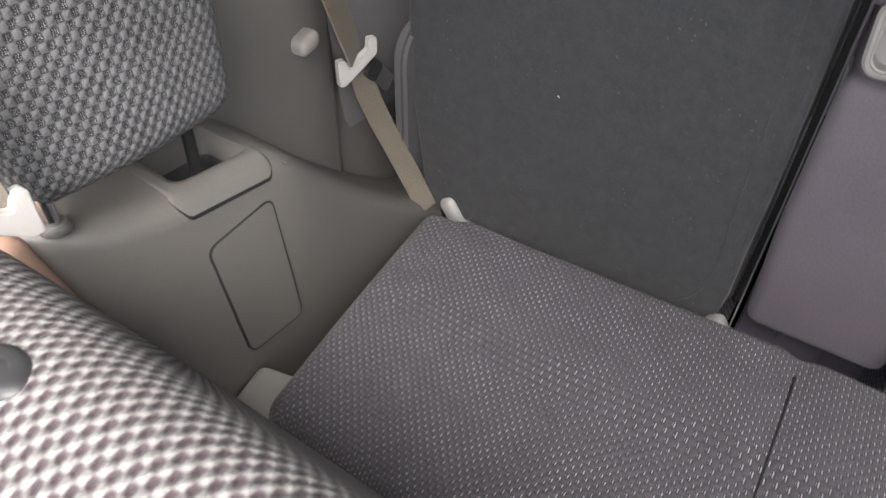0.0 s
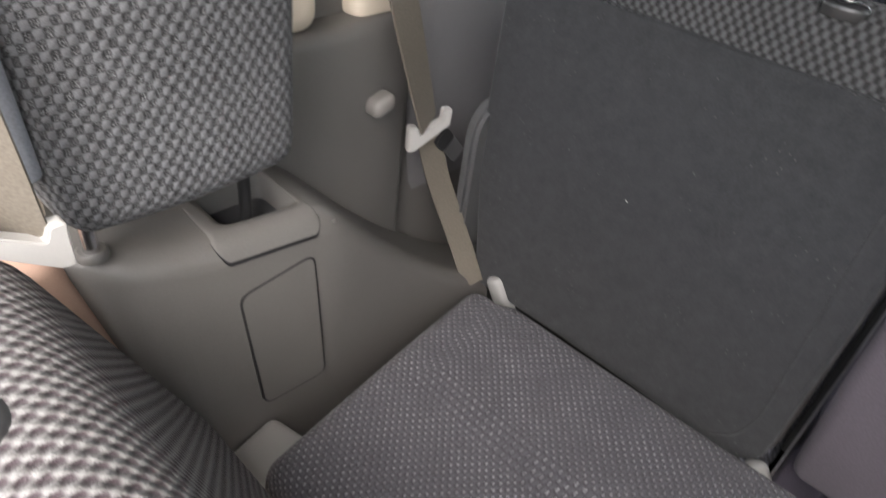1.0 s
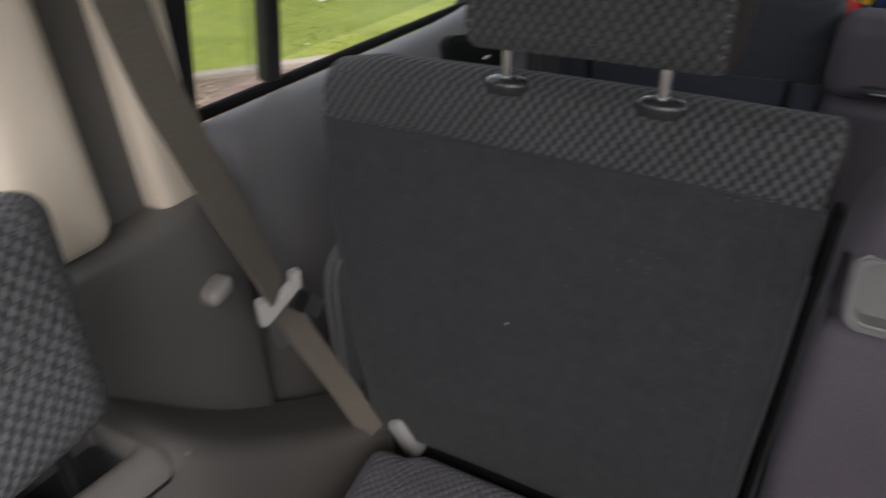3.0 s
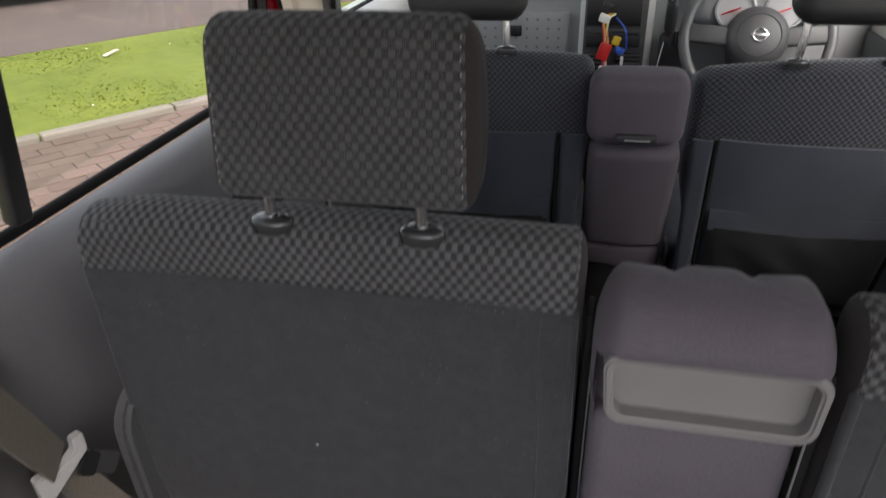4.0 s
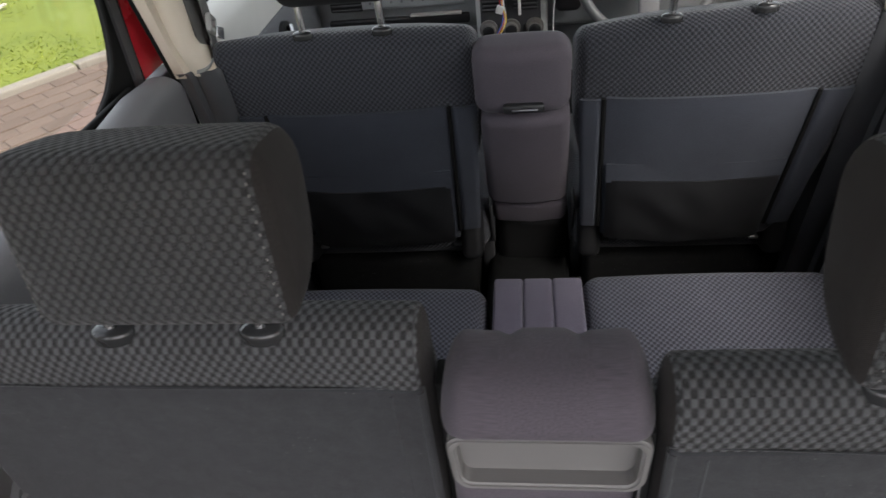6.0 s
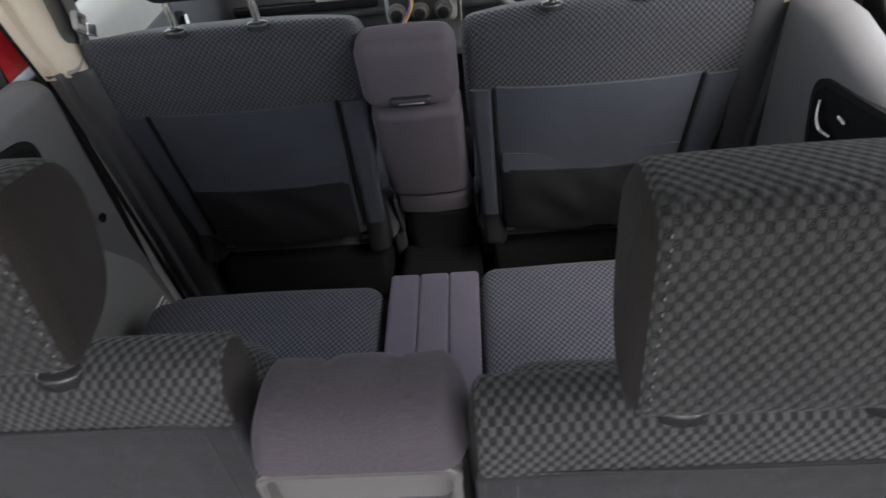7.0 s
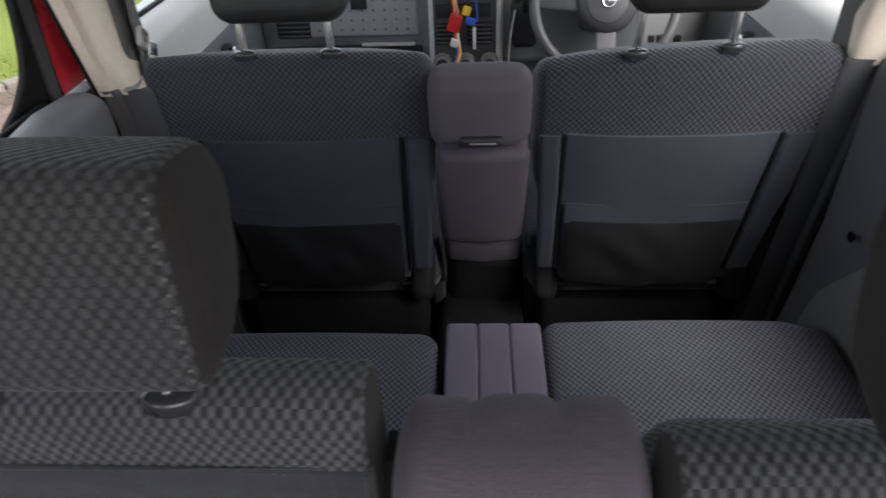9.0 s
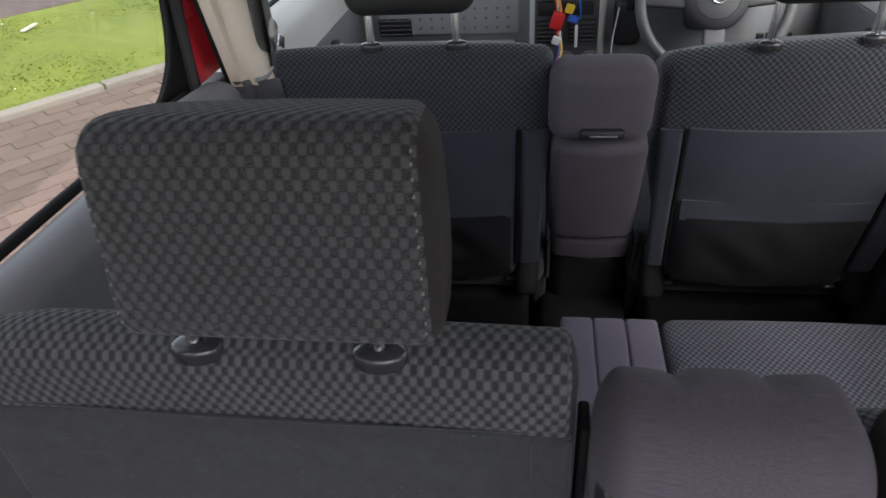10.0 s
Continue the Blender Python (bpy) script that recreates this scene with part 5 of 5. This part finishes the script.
def front_armrest():
    a = thing("folding_armrest", (-0.011, 0.9, 0.2), "violet-grey padded folding armrest between the front seats", "armrest")
    cx = -0.012
    lean, fold = Matrix.Rotation(radians(10), 3, "X"), Matrix.Rotation(radians(19), 3, "X")

    def pad(p):
        return Vector((p.x, p.y + 0.010 * (p.x / 0.08) ** 2 * (1 if p.y < 0 else 0), p.z - 0.006 * (abs(p.x) / 0.085) ** 4 * (1 if p.z > 0 else 0)))

    up = part("upper_pad", soft((cx, 0.797, 0.7045), (0.176, 0.085, 0.137), 0.026, 6, (6, 2, 6), pad, lean), M_VIOLET, a)
    part("lower_pad", soft((cx + 0.004, 0.853, 0.510), (0.170, 0.085, 0.262), 0.020, 6, (6, 2, 6), pad, fold), M_VIOLET, a)
    part("foot_pad", soft((cx + 0.008, 0.914, 0.350), (0.166, 0.085, 0.072), 0.016, 4, 2, pad, fold), M_VIOLET, a)
    sl = soft((cx + 0.002, 0.7575, 0.656), (0.074, 0.016, 0.017), 0.006, 3)
    slot = part("release_slot", sl, M_BLACK, up, "black release slot")
    part("release_bar", soft((cx + 0.004, 0.7500, 0.6545), (0.046, 0.004, 0.004), 0.0015, 2), M_STEEL, slot, "thin steel release bar")
    part("base_box", soft((0.0, 1.01, 0.19), (0.166, 0.14, 0.22), 0.03, 4, 1, None, lean), M_BLACKVINYL, a, "black base box")
    for e in (-1, 1):
        part("bracket", soft((0.0 + e * 0.090, 0.925, 0.30), (0.008, 0.05, 0.14), 0.003, 2, 1, None, fold), M_DARKGREY, a)
        part("bracket_rail", bar((e * 0.104, 0.925, 0.32), (e * 0.110, 1.0, 0.06), 0.03, 0.03, 0.008), M_DARKGREY, a)
    return a


front_armrest()


# ---- dashboard ----
def dashboard():
    d = thing("dashboard", (0, 1.7, 0.45), "grey moulded dashboard, its top paled for windscreen light, radio slot empty", "dashboard", kind="structure")

    def bow(p):
        return Vector((p.x, p.y - 0.05 * (p.x / 0.68) ** 2 * (-1 if p.y < 0 else 0), p.z))

    part("top_shelf", soft((0, 1.78, 0.795), (1.34, 0.40, 0.05), 0.022, 4, (12, 3, 1), bow), M_DASHTOP, d, "dashboard top, paled for windscreen light")
    part("fascia", soft((0, 1.74, 0.635), (1.32, 0.26, 0.30), 0.03, 4, (12, 2, 3), bow), M_DASH, d)
    part("knee_panel", soft((0, 1.78, 0.42), (1.30, 0.20, 0.22), 0.04, 4), M_DASH, d)
    # glovebox lid; rows of darker raised dots stand for the shade in its dimples
    lid = part("glovebox_lid", soft((-0.375, 1.602, 0.652), (0.40, 0.02, 0.145), 0.008, 3), M_DASH, d, "dimpled glovebox lid")
    for i in range(12):
        for j in range(5):
            part("dimple_shade", lathe([(0.0042, 0.0), (0.0038, -0.0018), (0.001, -0.0024)], (-0.545 + 0.031 * i, 1.5925, 0.600 + 0.026 * j), "y", 8), M_GREY, lid)
    part("lid_catch", soft((-0.335, 1.588, 0.672), (0.045, 0.012, 0.030), 0.004, 2), M_BLACK, lid, "black lid catch")
    # no hollow here: a black bar gives the open shelf's inner shade
    part("shelf_slot", soft((-0.375, 1.598, 0.540), (0.42, 0.02, 0.028), 0.006, 2), M_BLACK, d, "black bar for the shade in the open shelf")
    part("shelf_lip", soft((-0.262, 1.588, 0.559), (0.15, 0.02, 0.006), 0.002, 2), M_LIGHTGREY, d, "pale shelf lip")
    for x in (-0.525,):
        v = part("air_vent", soft((x, 1.600, 0.605), (0.10, 0.02, 0.055), 0.008, 2), M_BLACK, d, "black slatted air vent")
        for k in range(4):
            part("slat", soft((x, 1.588, 0.586 + 0.0125 * k), (0.088, 0.006, 0.004), 0.0015, 1), M_DARKGREY, v)
    # centre stack
    st = part("centre_stack", soft((-0.043, 1.600, 0.640), (0.205, 0.055, 0.345), 0.020, 4, (2, 1, 4)), M_DASHTOP, d, "pale grey centre stack surround")
    part("stack_face", soft((-0.046, 1.572, 0.635), (0.172, 0.012, 0.305), 0.006, 2), M_DARKGREY, st, "dark grey stack face")
    # black plates on the face paint the shade inside the two openings
    part("radio_slot", soft((-0.052, 1.566, 0.735), (0.150, 0.012, 0.082), 0.004, 2), M_BLACK, st, "black plate for the shade in the empty radio slot")
    part("slot_shelf", soft((-0.052, 1.558, 0.683), (0.150, 0.012, 0.010), 0.003, 1), M_DARKGREY, st)
    part("lower_slot", soft((-0.050, 1.566, 0.652), (0.150, 0.012, 0.036), 0.004, 2), M_BLACK, st, "black plate for the shade in the open slot")
    for x in (-0.092, -0.004):
        v = part("air_vent", soft((x, 1.564, 0.592), (0.072, 0.012, 0.062), 0.005, 2), M_BLACK, st, "black slatted air vent")
        for k in range(5):
            part("slat", soft((x, 1.556, 0.569 + 0.0115 * k), (0.066, 0.006, 0.0045), 0.0018, 1), M_DARKGREY, v)
    for x in (-0.110, -0.045, 0.022):
        kn = part("heater_knob", lathe([(0.026, 0), (0.026, -0.008), (0.020, -0.010), (0.019, -0.026), (0.015, -0.028)], (x, 1.566, 0.512), "y", 20), M_BEZEL, st, "round grey heater knob")
        part("knob_cap", lathe([(0.0165, 0), (0.0165, -0.003), (0.013, -0.005)], (x, 1.540, 0.512), "y", 18), M_BLACK, kn)
    # instrument hood
    hood = part("instrument_hood", soft((0.33, 1.66, 0.765), (0.36, 0.22, 0.15), 0.05, 5), M_DASH, d, "grey instrument hood")
    for x, rr in ((0.262, 0.052), (0.385, 0.052)):
        dial = part("dial", lathe([(rr, 0), (rr, -0.010), (rr - 0.006, -0.012), (rr - 0.008, -0.006)], (x, 1.552, 0.745), "y", 28), M_DIAL, hood, "pale round dial")
        part("needle", bar((x - 0.035, 1.540, 0.732), (x + 0.012, 1.540, 0.750), 0.004, 0.002, 0.0008), M_WIRE_R, dial, "red dial needle")
    for k in range(4):
        part("switch", soft((0.47 + 0.024 * k, 1.596, 0.555), (0.019, 0.012, 0.020), 0.003, 2), M_BLACK, d, "black push switch")
    return d


dashboard()


def gear_lever():
    g = thing("gear_lever", (0.10, 1.56, 0.62), "black gear lever with a chrome-tipped knob on the dashboard", "gear lever")
    part("gaiter", soft((0.115, 1.570, 0.615), (0.075, 0.05, 0.13), 0.02, 3), M_BLACK, g)
    part("stem", tube([(0.115, 1.56, 0.64), (0.108, 1.50, 0.70)], 0.008, 8), M_STEEL, g)
    part("grip", soft((0.095, 1.49, 0.735), (0.030, 0.034, 0.085), 0.013, 4, 1, None, Matrix.Rotation(radians(12), 3, "X")), M_BLACK, g)
    part("cap", soft((0.092, 1.485, 0.781), (0.030, 0.030, 0.018), 0.008, 3), M_CHROME, g, "chrome knob cap")


gear_lever()


def steering_wheel():
    w = thing("steering_wheel", (0.318, 1.5, 0.5), "grey three-spoke steering wheel with a round hub", "steering wheel")
    rot = Matrix.Translation((0.318, 1.50, 0.682)) @ Matrix.Rotation(radians(-24), 4, "X")
    ring = [(0.183 * math.cos(a), 0, 0.183 * math.sin(a)) for a in [2 * math.pi * i / 48 for i in range(49)]]
    bm = tube(ring, 0.0145, 12, caps=False)
    bmesh.ops.remove_doubles(bm, verts=bm.verts, dist=0.0005)
    bm.transform(rot)
    part("rim", bm, M_WHEEL, w)
    bm = lathe([(0.078, 0.02), (0.080, -0.005), (0.070, -0.024), (0.050, -0.032), (0.02, -0.035)], (0, 0, 0), "y", 32)
    bm.transform(rot)
    hub = part("hub", bm, M_DARKGREY, w)
    bm = tube([(0.054 * math.cos(2 * math.pi * i / 36), -0.0315, 0.054 * math.sin(2 * math.pi * i / 36)) for i in range(37)], 0.0012, 6, caps=False)
    bm.transform(rot)
    part("hub_seam", bm, M_BLACK, hub)
    bm = tube([(0.0165 * math.cos(2 * math.pi * i / 28), -0.0365, 0.0165 * math.sin(2 * math.pi * i / 28)) for i in range(29)], 0.0028, 8, caps=False)
    soft((0, -0.0365, 0), (0.044, 0.004, 0.008), 0.0015, 2, 1, None, None, bm)
    bm.transform(rot)
    part("emblem", bm, M_CHROME, hub, "chrome ring emblem with a bar")
    for ang in (0, 180):
        c, sn = math.cos(radians(ang)), math.sin(radians(ang))
        bm = bar((0.06 * c, 0.0, 0.0), (0.176 * c, 0.004, 0.012), 0.05, 0.022, 0.009, (0, 0, 1))
        bm.transform(rot)
        part("spoke", bm, M_DARKGREY, w)
    bm = bar((0, 0, -0.06), (0, 0.004, -0.178), 0.055, 0.022, 0.009)
    bm.transform(rot)
    part("spoke", bm, M_GREY, w)
    part("column", bar((0.318, 1.53, 0.665), (0.318, 1.72, 0.57), 0.10, 0.09, 0.03), M_DARKGREY, w)
    for e in (-1, 1):
        part("stalk", tube([(0.318 + e * 0.04, 1.565, 0.665), (0.318 + e * 0.15, 1.552, 0.675), (0.318 + e * 0.17, 1.55, 0.677)], [0.006, 0.007, 0.010], 8), M_BLACK, w, "black column stalk")


steering_wheel()


def wiring():
    """Loose radio cables that hang out of the dashboard."""
    h = thing("radio_wiring", (-0.07, 1.54, 0.5), "loose coloured radio cables with plugs hanging from the dashboard", "cables")
    rnd = random.Random(4)
    for i, mat in enumerate((M_WIRE_R, M_WIRE_B, M_WIRE_Y, M_WIRE_O, M_WHITE, M_BLACK, M_WIRE_O, M_WIRE_Y)):
        j = [rnd.uniform(-0.010, 0.010) for _ in range(8)]
        pts = smooth_line([(-0.055 + j[0], 1.563, 0.728), (-0.072 + j[1], 1.535, 0.715 + j[2]), (-0.066 + j[3], 1.525, 0.66), (-0.068 + j[4] * 0.5, 1.52, 0.60), (-0.062 + j[5] * 0.6, 1.50, 0.55), (-0.075 + j[6] - 0.03, 1.46, 0.49)], 6)
        part("cable", tube(pts, 0.0028, 6), mat, h)
    for p, sz, mat, nm in (((-0.072, 1.522, 0.632), (0.032, 0.02, 0.046), M_WIRE_R, "red plug"), ((-0.078, 1.526, 0.722), (0.028, 0.02, 0.022), M_WHITE, "white plug"), ((-0.070, 1.53, 0.752), (0.03, 0.02, 0.016), M_BLACK, "black plug"), ((-0.040, 1.525, 0.662), (0.022, 0.016, 0.024), M_WIRE_Y, "yellow plug"), ((-0.030, 1.525, 0.635), (0.026, 0.016, 0.018), M_WIRE_B, "blue plug"), ((-0.074, 1.515, 0.582), (0.020, 0.016, 0.022), M_WHITE, "white plug")):
        part("plug", soft(p, sz, 0.004, 2, 1, None, Matrix.Rotation(radians(18), 3, "Y")), mat, h, nm)
    pts = smooth_line([(-0.045, 1.55, 0.72), (-0.018, 1.53, 0.69), (-0.012, 1.528, 0.64), (-0.030, 1.525, 0.63)], 6)
    part("cable", tube(pts, 0.0025, 6), M_WIRE_B, h)
    part("cable", tube(smooth_line([(0.09, 1.55, 0.66), (0.075, 1.52, 0.58), (0.072, 1.50, 0.50)], 6), 0.0016, 6), M_WHITE, h)
    part("plug", soft((-0.02, 1.54, 0.585), (0.008, 0.006, 0.06), 0.002, 2), M_WHITE, h, "white strap end")


wiring()


# ---- outside ----
GZ = -0.42
KA = Vector((0.60, 0.80, 0))
KB = Vector((0.655, -0.755, 0))
CORNER = Vector((-4.88, 1.66, GZ))


def outside():
    g = obj("ground", soft((0, 0, GZ - 0.509), (240, 240, 1.0), 0.01, 1, 1), M_JOINT, False)
    tagged(g, "sandy earth under brick paving, reaching the horizon", "ground", kind="structure")
    nrm = Vector((-KA.y, KA.x, 0))
    o = CORNER + nrm * 13.0 + KA * 20 + Vector((0, 0, -0.015))
    far = soft(o, (120, 20, 0.04), 0.004, 1, 1, None, Matrix.Rotation(math.atan2(KA.y, KA.x), 3, "Z"))
    tagged(obj("road", far, M_ROAD, False), "pale brick road beyond the grass verge", "road", kind="structure")
    # turf sheet under the blades
    turf = bmesh.new()
    a = CORNER + Vector((0, 0, 0.018))
    pts = [a, a + KA * 26, a + KA * 26 + nrm * 2.9, a - KA * 14 + nrm * 2.9, a + KB * 9]
    turf.faces.new([turf.verts.new(p) for p in pts])
    turf.normal_update()
    bmesh.ops.solidify(turf, geom=list(turf.faces), thickness=0.05)
    tagged(obj("turf", turf, M_GRASS, False), "soil and short turf of the verge", "grass", kind="structure")
    # blades in tufts
    rnd = np.random.RandomState(3)
    n = 60000
    u = rnd.uniform(-6.5, 14, n)
    v = rnd.uniform(0.02, 2.88, n)
    px_ = a.x + KA.x * u + nrm.x * v
    py_ = a.y + KA.y * u + nrm.y * v
    inside = (u > 0) | ((px_ - a.x) * KB.y - (py_ - a.y) * KB.x > 0.02)
    px_, py_ = px_[inside], py_[inside]
    n = len(px_)
    hgt = rnd.uniform(0.007, 0.020, n) * (0.7 + 0.6 * np.sin(px_ * 2.1) * np.sin(py_ * 2.7))
    hgt = np.clip(hgt, 0.004, None)
    ang = rnd.uniform(0, 6.283, n)
    wid = rnd.uniform(0.006, 0.014, n)
    lx, ly = rnd.normal(0, 0.025, n), rnd.normal(0, 0.025, n)
    base = np.stack([px_, py_, np.full(n, a.z - 0.004)], 1)
    off = np.stack([np.cos(ang) * wid, np.sin(ang) * wid, np.zeros(n)], 1)
    tip = base + np.stack([lx, ly, hgt], 1)
    verts = np.stack([base - off, base + off, tip], 1).reshape(-1, 3)
    me = bpy.data.meshes.new("grass")
    me.from_pydata(verts.tolist(), [], np.arange(3 * n).reshape(-1, 3).tolist())
    me.materials.append(M_GRASS)
    tagged(new("grass", me), "bright green tufted verge grass", "grass", kind="stuff")
    # kerb stones
    kerb = thing("kerb", CORNER, "pale concrete kerb stones edging the verge", "kerb", kind="structure")
    shared = None
    for way, count, first in ((KA, 22, 0.06), (KB, 9, 0.06)):
        for i in range(count):
            p = CORNER + way * (first + 0.46 + i * 0.92) + Vector((0, 0, 0.0))
            if shared is None:
                bm = soft((0, 0, -0.045), (0.905, 0.11, 0.16), 0.014, 2)
                me = bpy.data.meshes.new("kerb_stone")
                bm.to_mesh(me)
                bm.free()
                me.materials.append(M_KERB)
                shared = me
            k = new("kerb_stone", shared)
            k.parent = kerb
            k.matrix_parent_inverse = Matrix.Translation(-CORNER)
            k.matrix_basis = Matrix.Translation(p) @ Matrix.Rotation(math.atan2(way.y, way.x) + random.uniform(-0.006, 0.006), 4, "Z")
    # litter in the grass
    for p, sz, rz in (((-5.45, 1.29, GZ + 0.045), (0.46, 0.10, 0.012), 80), ((-4.73, 0.95, GZ + 0.04), (0.19, 0.07, 0.01), 40), ((-4.76, 5.36, GZ + 0.045), (0.17, 0.05, 0.015), 75)):
        t = thing("litter", p, "weathered pale scrap of card lying on the grass", "litter", "litter on the verge")
        part("scrap", soft(p, sz, 0.004, 2, (6, 2, 1), lambda q: Vector((q.x, q.y, q.z + 0.02 * math.sin(q.x * 9))), Matrix.Rotation(radians(rz), 3, "Z")), M_LITTER, t)
    fl = bmesh.new()
    for i in range(14):
        u, v = random.uniform(-3, 9), random.uniform(0.2, 2.9)
        p = a + KA * u + nrm * v + Vector((0, 0, 0.022))
        if u < 0 and (p.x - a.x) * KB.y - (p.y - a.y) * KB.x < 0.05:
            continue
        soft(p, (0.014, 0.014, 0.006), 0.003, 1, 1, None, None, fl)
    tagged(obj("daisies", fl, M_WHITE), "tiny white daisies scattered in the grass", "flowers", kind="stuff")
    # leaf litter on the paving by the corner
    lf = bmesh.new()
    for i in range(2200):
        u, v = random.uniform(0.05, 1.5), random.uniform(0.05, 1.5)
        p = CORNER + KA * u * 1.1 + KB * v * 1.1 + Vector((random.uniform(-0.1, 0.1), random.uniform(-0.1, 0.1), 0.008))
        r, w = random.uniform(0.010, 0.024), random.uniform(0, 6.28)
        q = [lf.verts.new(p + Vector((r * math.cos(w + k), r * 0.6 * math.sin(w + k), random.uniform(0, 0.012)))) for k in (0, 1.57, 3.14, 4.71)]
        lf.faces.new(q)
    tagged(obj("fallen_leaves", lf, M_DIRT, False), "dry brown leaves on the paving", "leaves", kind="stuff")
    # a traffic cone and a pale van front beyond the windscreen
    c = thing("traffic_cone", (-2.75, 8.2, GZ), "orange traffic cone with a white band", "traffic cone")
    part("base", soft((-2.75, 8.2, GZ + 0.02), (0.36, 0.36, 0.04), 0.012, 2), M_ORANGE, c)
    part("cone", lathe([(0.14, 0.04), (0.03, 0.70), (0.024, 0.705)], (-2.75, 8.2, GZ), "z", 20), M_ORANGE, c)
    part("band", lathe([(0.103, 0.28), (0.068, 0.50)], (-2.75, 8.2, GZ), "z", 20), M_WHITE, c, "white reflective band")


outside()


def parked_van():
    p = Vector((-4.1, 11.6, GZ))
    v = thing("parked_van", p, "white parked van on the far side of the road", "van")
    part("body", soft(p + Vector((0, 0, 1.0)), (1.8, 4.2, 1.4), 0.18, 4), M_WHITE, v)
    part("windscreen", soft(p + Vector((0, -2.02, 1.3)), (1.45, 0.2, 0.5), 0.06, 3), M_BLACK, v, "dark windscreen")
    part("bumper", soft(p + Vector((0, -2.08, 0.42)), (1.75, 0.18, 0.24), 0.06, 3), M_DARKGREY, v)
    for x in (-0.7, 0.7):
        part("headlight", soft(p + Vector((x, -2.08, 0.82)), (0.3, 0.1, 0.2), 0.04, 3), M_CHROME, v, "clear headlight")
        for y in (-1.35, 1.35):
            t = part("tyre", lathe([(0.24, -0.1), (0.31, -0.09), (0.33, 0), (0.31, 0.09), (0.24, 0.1)], p + Vector((x * 1.2, y, 0.33)), "x", 20), M_RUBBER, v)
            part("rim", lathe([(0.22, -0.105), (0.05, -0.11), (0.05, 0.11), (0.22, 0.105)], p + Vector((x * 1.2, y, 0.33)), "x", 20), M_STEEL, t)


parked_van()


def parked_car(p, turn, paint, label):
    v = thing("parked_car", p, label, "car", "parked cars")
    rot = Matrix.Translation(p) @ Matrix.Rotation(radians(turn), 4, "Z")

    def add(name, bm, mat, par=v, label=""):
        bm.transform(rot)
        return part(name, bm, mat, par, label)

    add("body", soft((0, 0, 0.52), (1.72, 4.1, 0.62), 0.14, 4), paint)
    add("cabin", soft((0, -0.15, 1.02), (1.45, 2.2, 0.55), 0.20, 5, 2, lambda q: Vector((q.x * (1 - 0.25 * max(0, q.z)), q.y * (1 - 0.6 * max(0, q.z)), q.z))), M_BLACK, v, "dark glazed cabin")
    add("sill", soft((0, 0, 0.24), (1.66, 3.9, 0.1), 0.04, 2), M_BLACK)
    for x in (-0.78, 0.78):
        for y in (-1.3, 1.3):
            t = add("tyre", lathe([(0.22, -0.1), (0.30, -0.09), (0.31, 0), (0.30, 0.09), (0.22, 0.1)], (x, y, 0.31), "x", 20), M_RUBBER)
            add("rim", lathe([(0.21, -0.105), (0.05, -0.11), (0.05, 0.11), (0.21, 0.105)], (x, y, 0.31), "x", 20), M_STEEL, t)


parked_car(Vector((-8.9, 8.2, GZ)), -37, M_BLACK, "black parked car on the far road")


# ---- paving bricks ----
def paving():
    pav = thing("pavement", (-2.5, 2.5, GZ), "reddish-brown block paving between the car and the kerb", "pavement", kind="structure")
    bl, bw = 0.215, 0.135
    nrm = Vector((-KA.y, KA.x, 0))
    kinds = []
    for i in range(4):
        r = random.Random(i)
        bm = soft((0, 0, -0.03), (bl - 0.010, bw - 0.010, 0.06), 0.006, 1, 1, lambda q: q + Vector((0, 0, 0.002 * math.sin(q.x * 20 + i))))
        me = bpy.data.meshes.new("brick")
        bm.to_mesh(me)
        bm.free()
        me.materials.append(M_BRICK)
        kinds.append(me)
    cand = []
    for i in range(-34, 60):
        for j in range(1, 62):
            c = CORNER + KA * ((i + 0.5 * (j % 2)) * bl) - nrm * (j * bw + 0.02)
            if (c.x - CORNER.x) * KB.y - (c.y - CORNER.y) * KB.x > -0.12:
                continue
            if c.x > -0.95 or c.y < -2.5 or c.y > 8.5:
                continue
            cand.append(c)
    mid = Vector((-2.75, 2.75, GZ))
    cand.sort(key=lambda c: (c - mid).length)
    for c in cand[:300]:
        k = new("brick", random.choice(kinds))
        k.parent = pav
        k.matrix_parent_inverse = Matrix.Translation(-Vector(pav.location))
        k.matrix_basis = Matrix.Translation(c + Vector((0, 0, random.uniform(-0.003, 0.003)))) @ Matrix.Rotation(math.atan2(KA.y, KA.x) + random.uniform(-0.02, 0.02), 4, "Z")
    vs, fs = [], []
    hx, hy = bl / 2 - 0.005, bw / 2 - 0.005
    for c in cand[300:]:
        z = GZ + random.uniform(-0.003, 0.003)
        tw = random.uniform(-0.02, 0.02)
        da = KA * hx + nrm * tw * hx
        db = nrm * hy - KA * tw * hy
        b = len(vs)
        for e, f, h in ((-1, -1, 0), (1, -1, 0), (1, 1, 0), (-1, 1, 0)):
            q = c + da * e * 0.95 + db * f * 0.92
            vs.append((q.x, q.y, z))
        for e, f, h in ((-1, -1, 0), (1, -1, 0), (1, 1, 0), (-1, 1, 0)):
            q = c + da * e + db * f
            vs.append((q.x, q.y, z - 0.02))
        fs.append((b, b + 1, b + 2, b + 3))
        for k in range(4):
            fs.append((b + 4 + k, b + 4 + (k + 1) % 4, b + (k + 1) % 4, b + k))
    me = bpy.data.meshes.new("bricks")
    me.from_pydata(vs, [], fs)
    me.materials.append(M_BRICK)
    ob = new("bricks", me)
    ob.parent = pav
    ob.matrix_parent_inverse = Matrix.Translation(-Vector(pav.location))
    tagged(ob, kind="stuff")


paving()
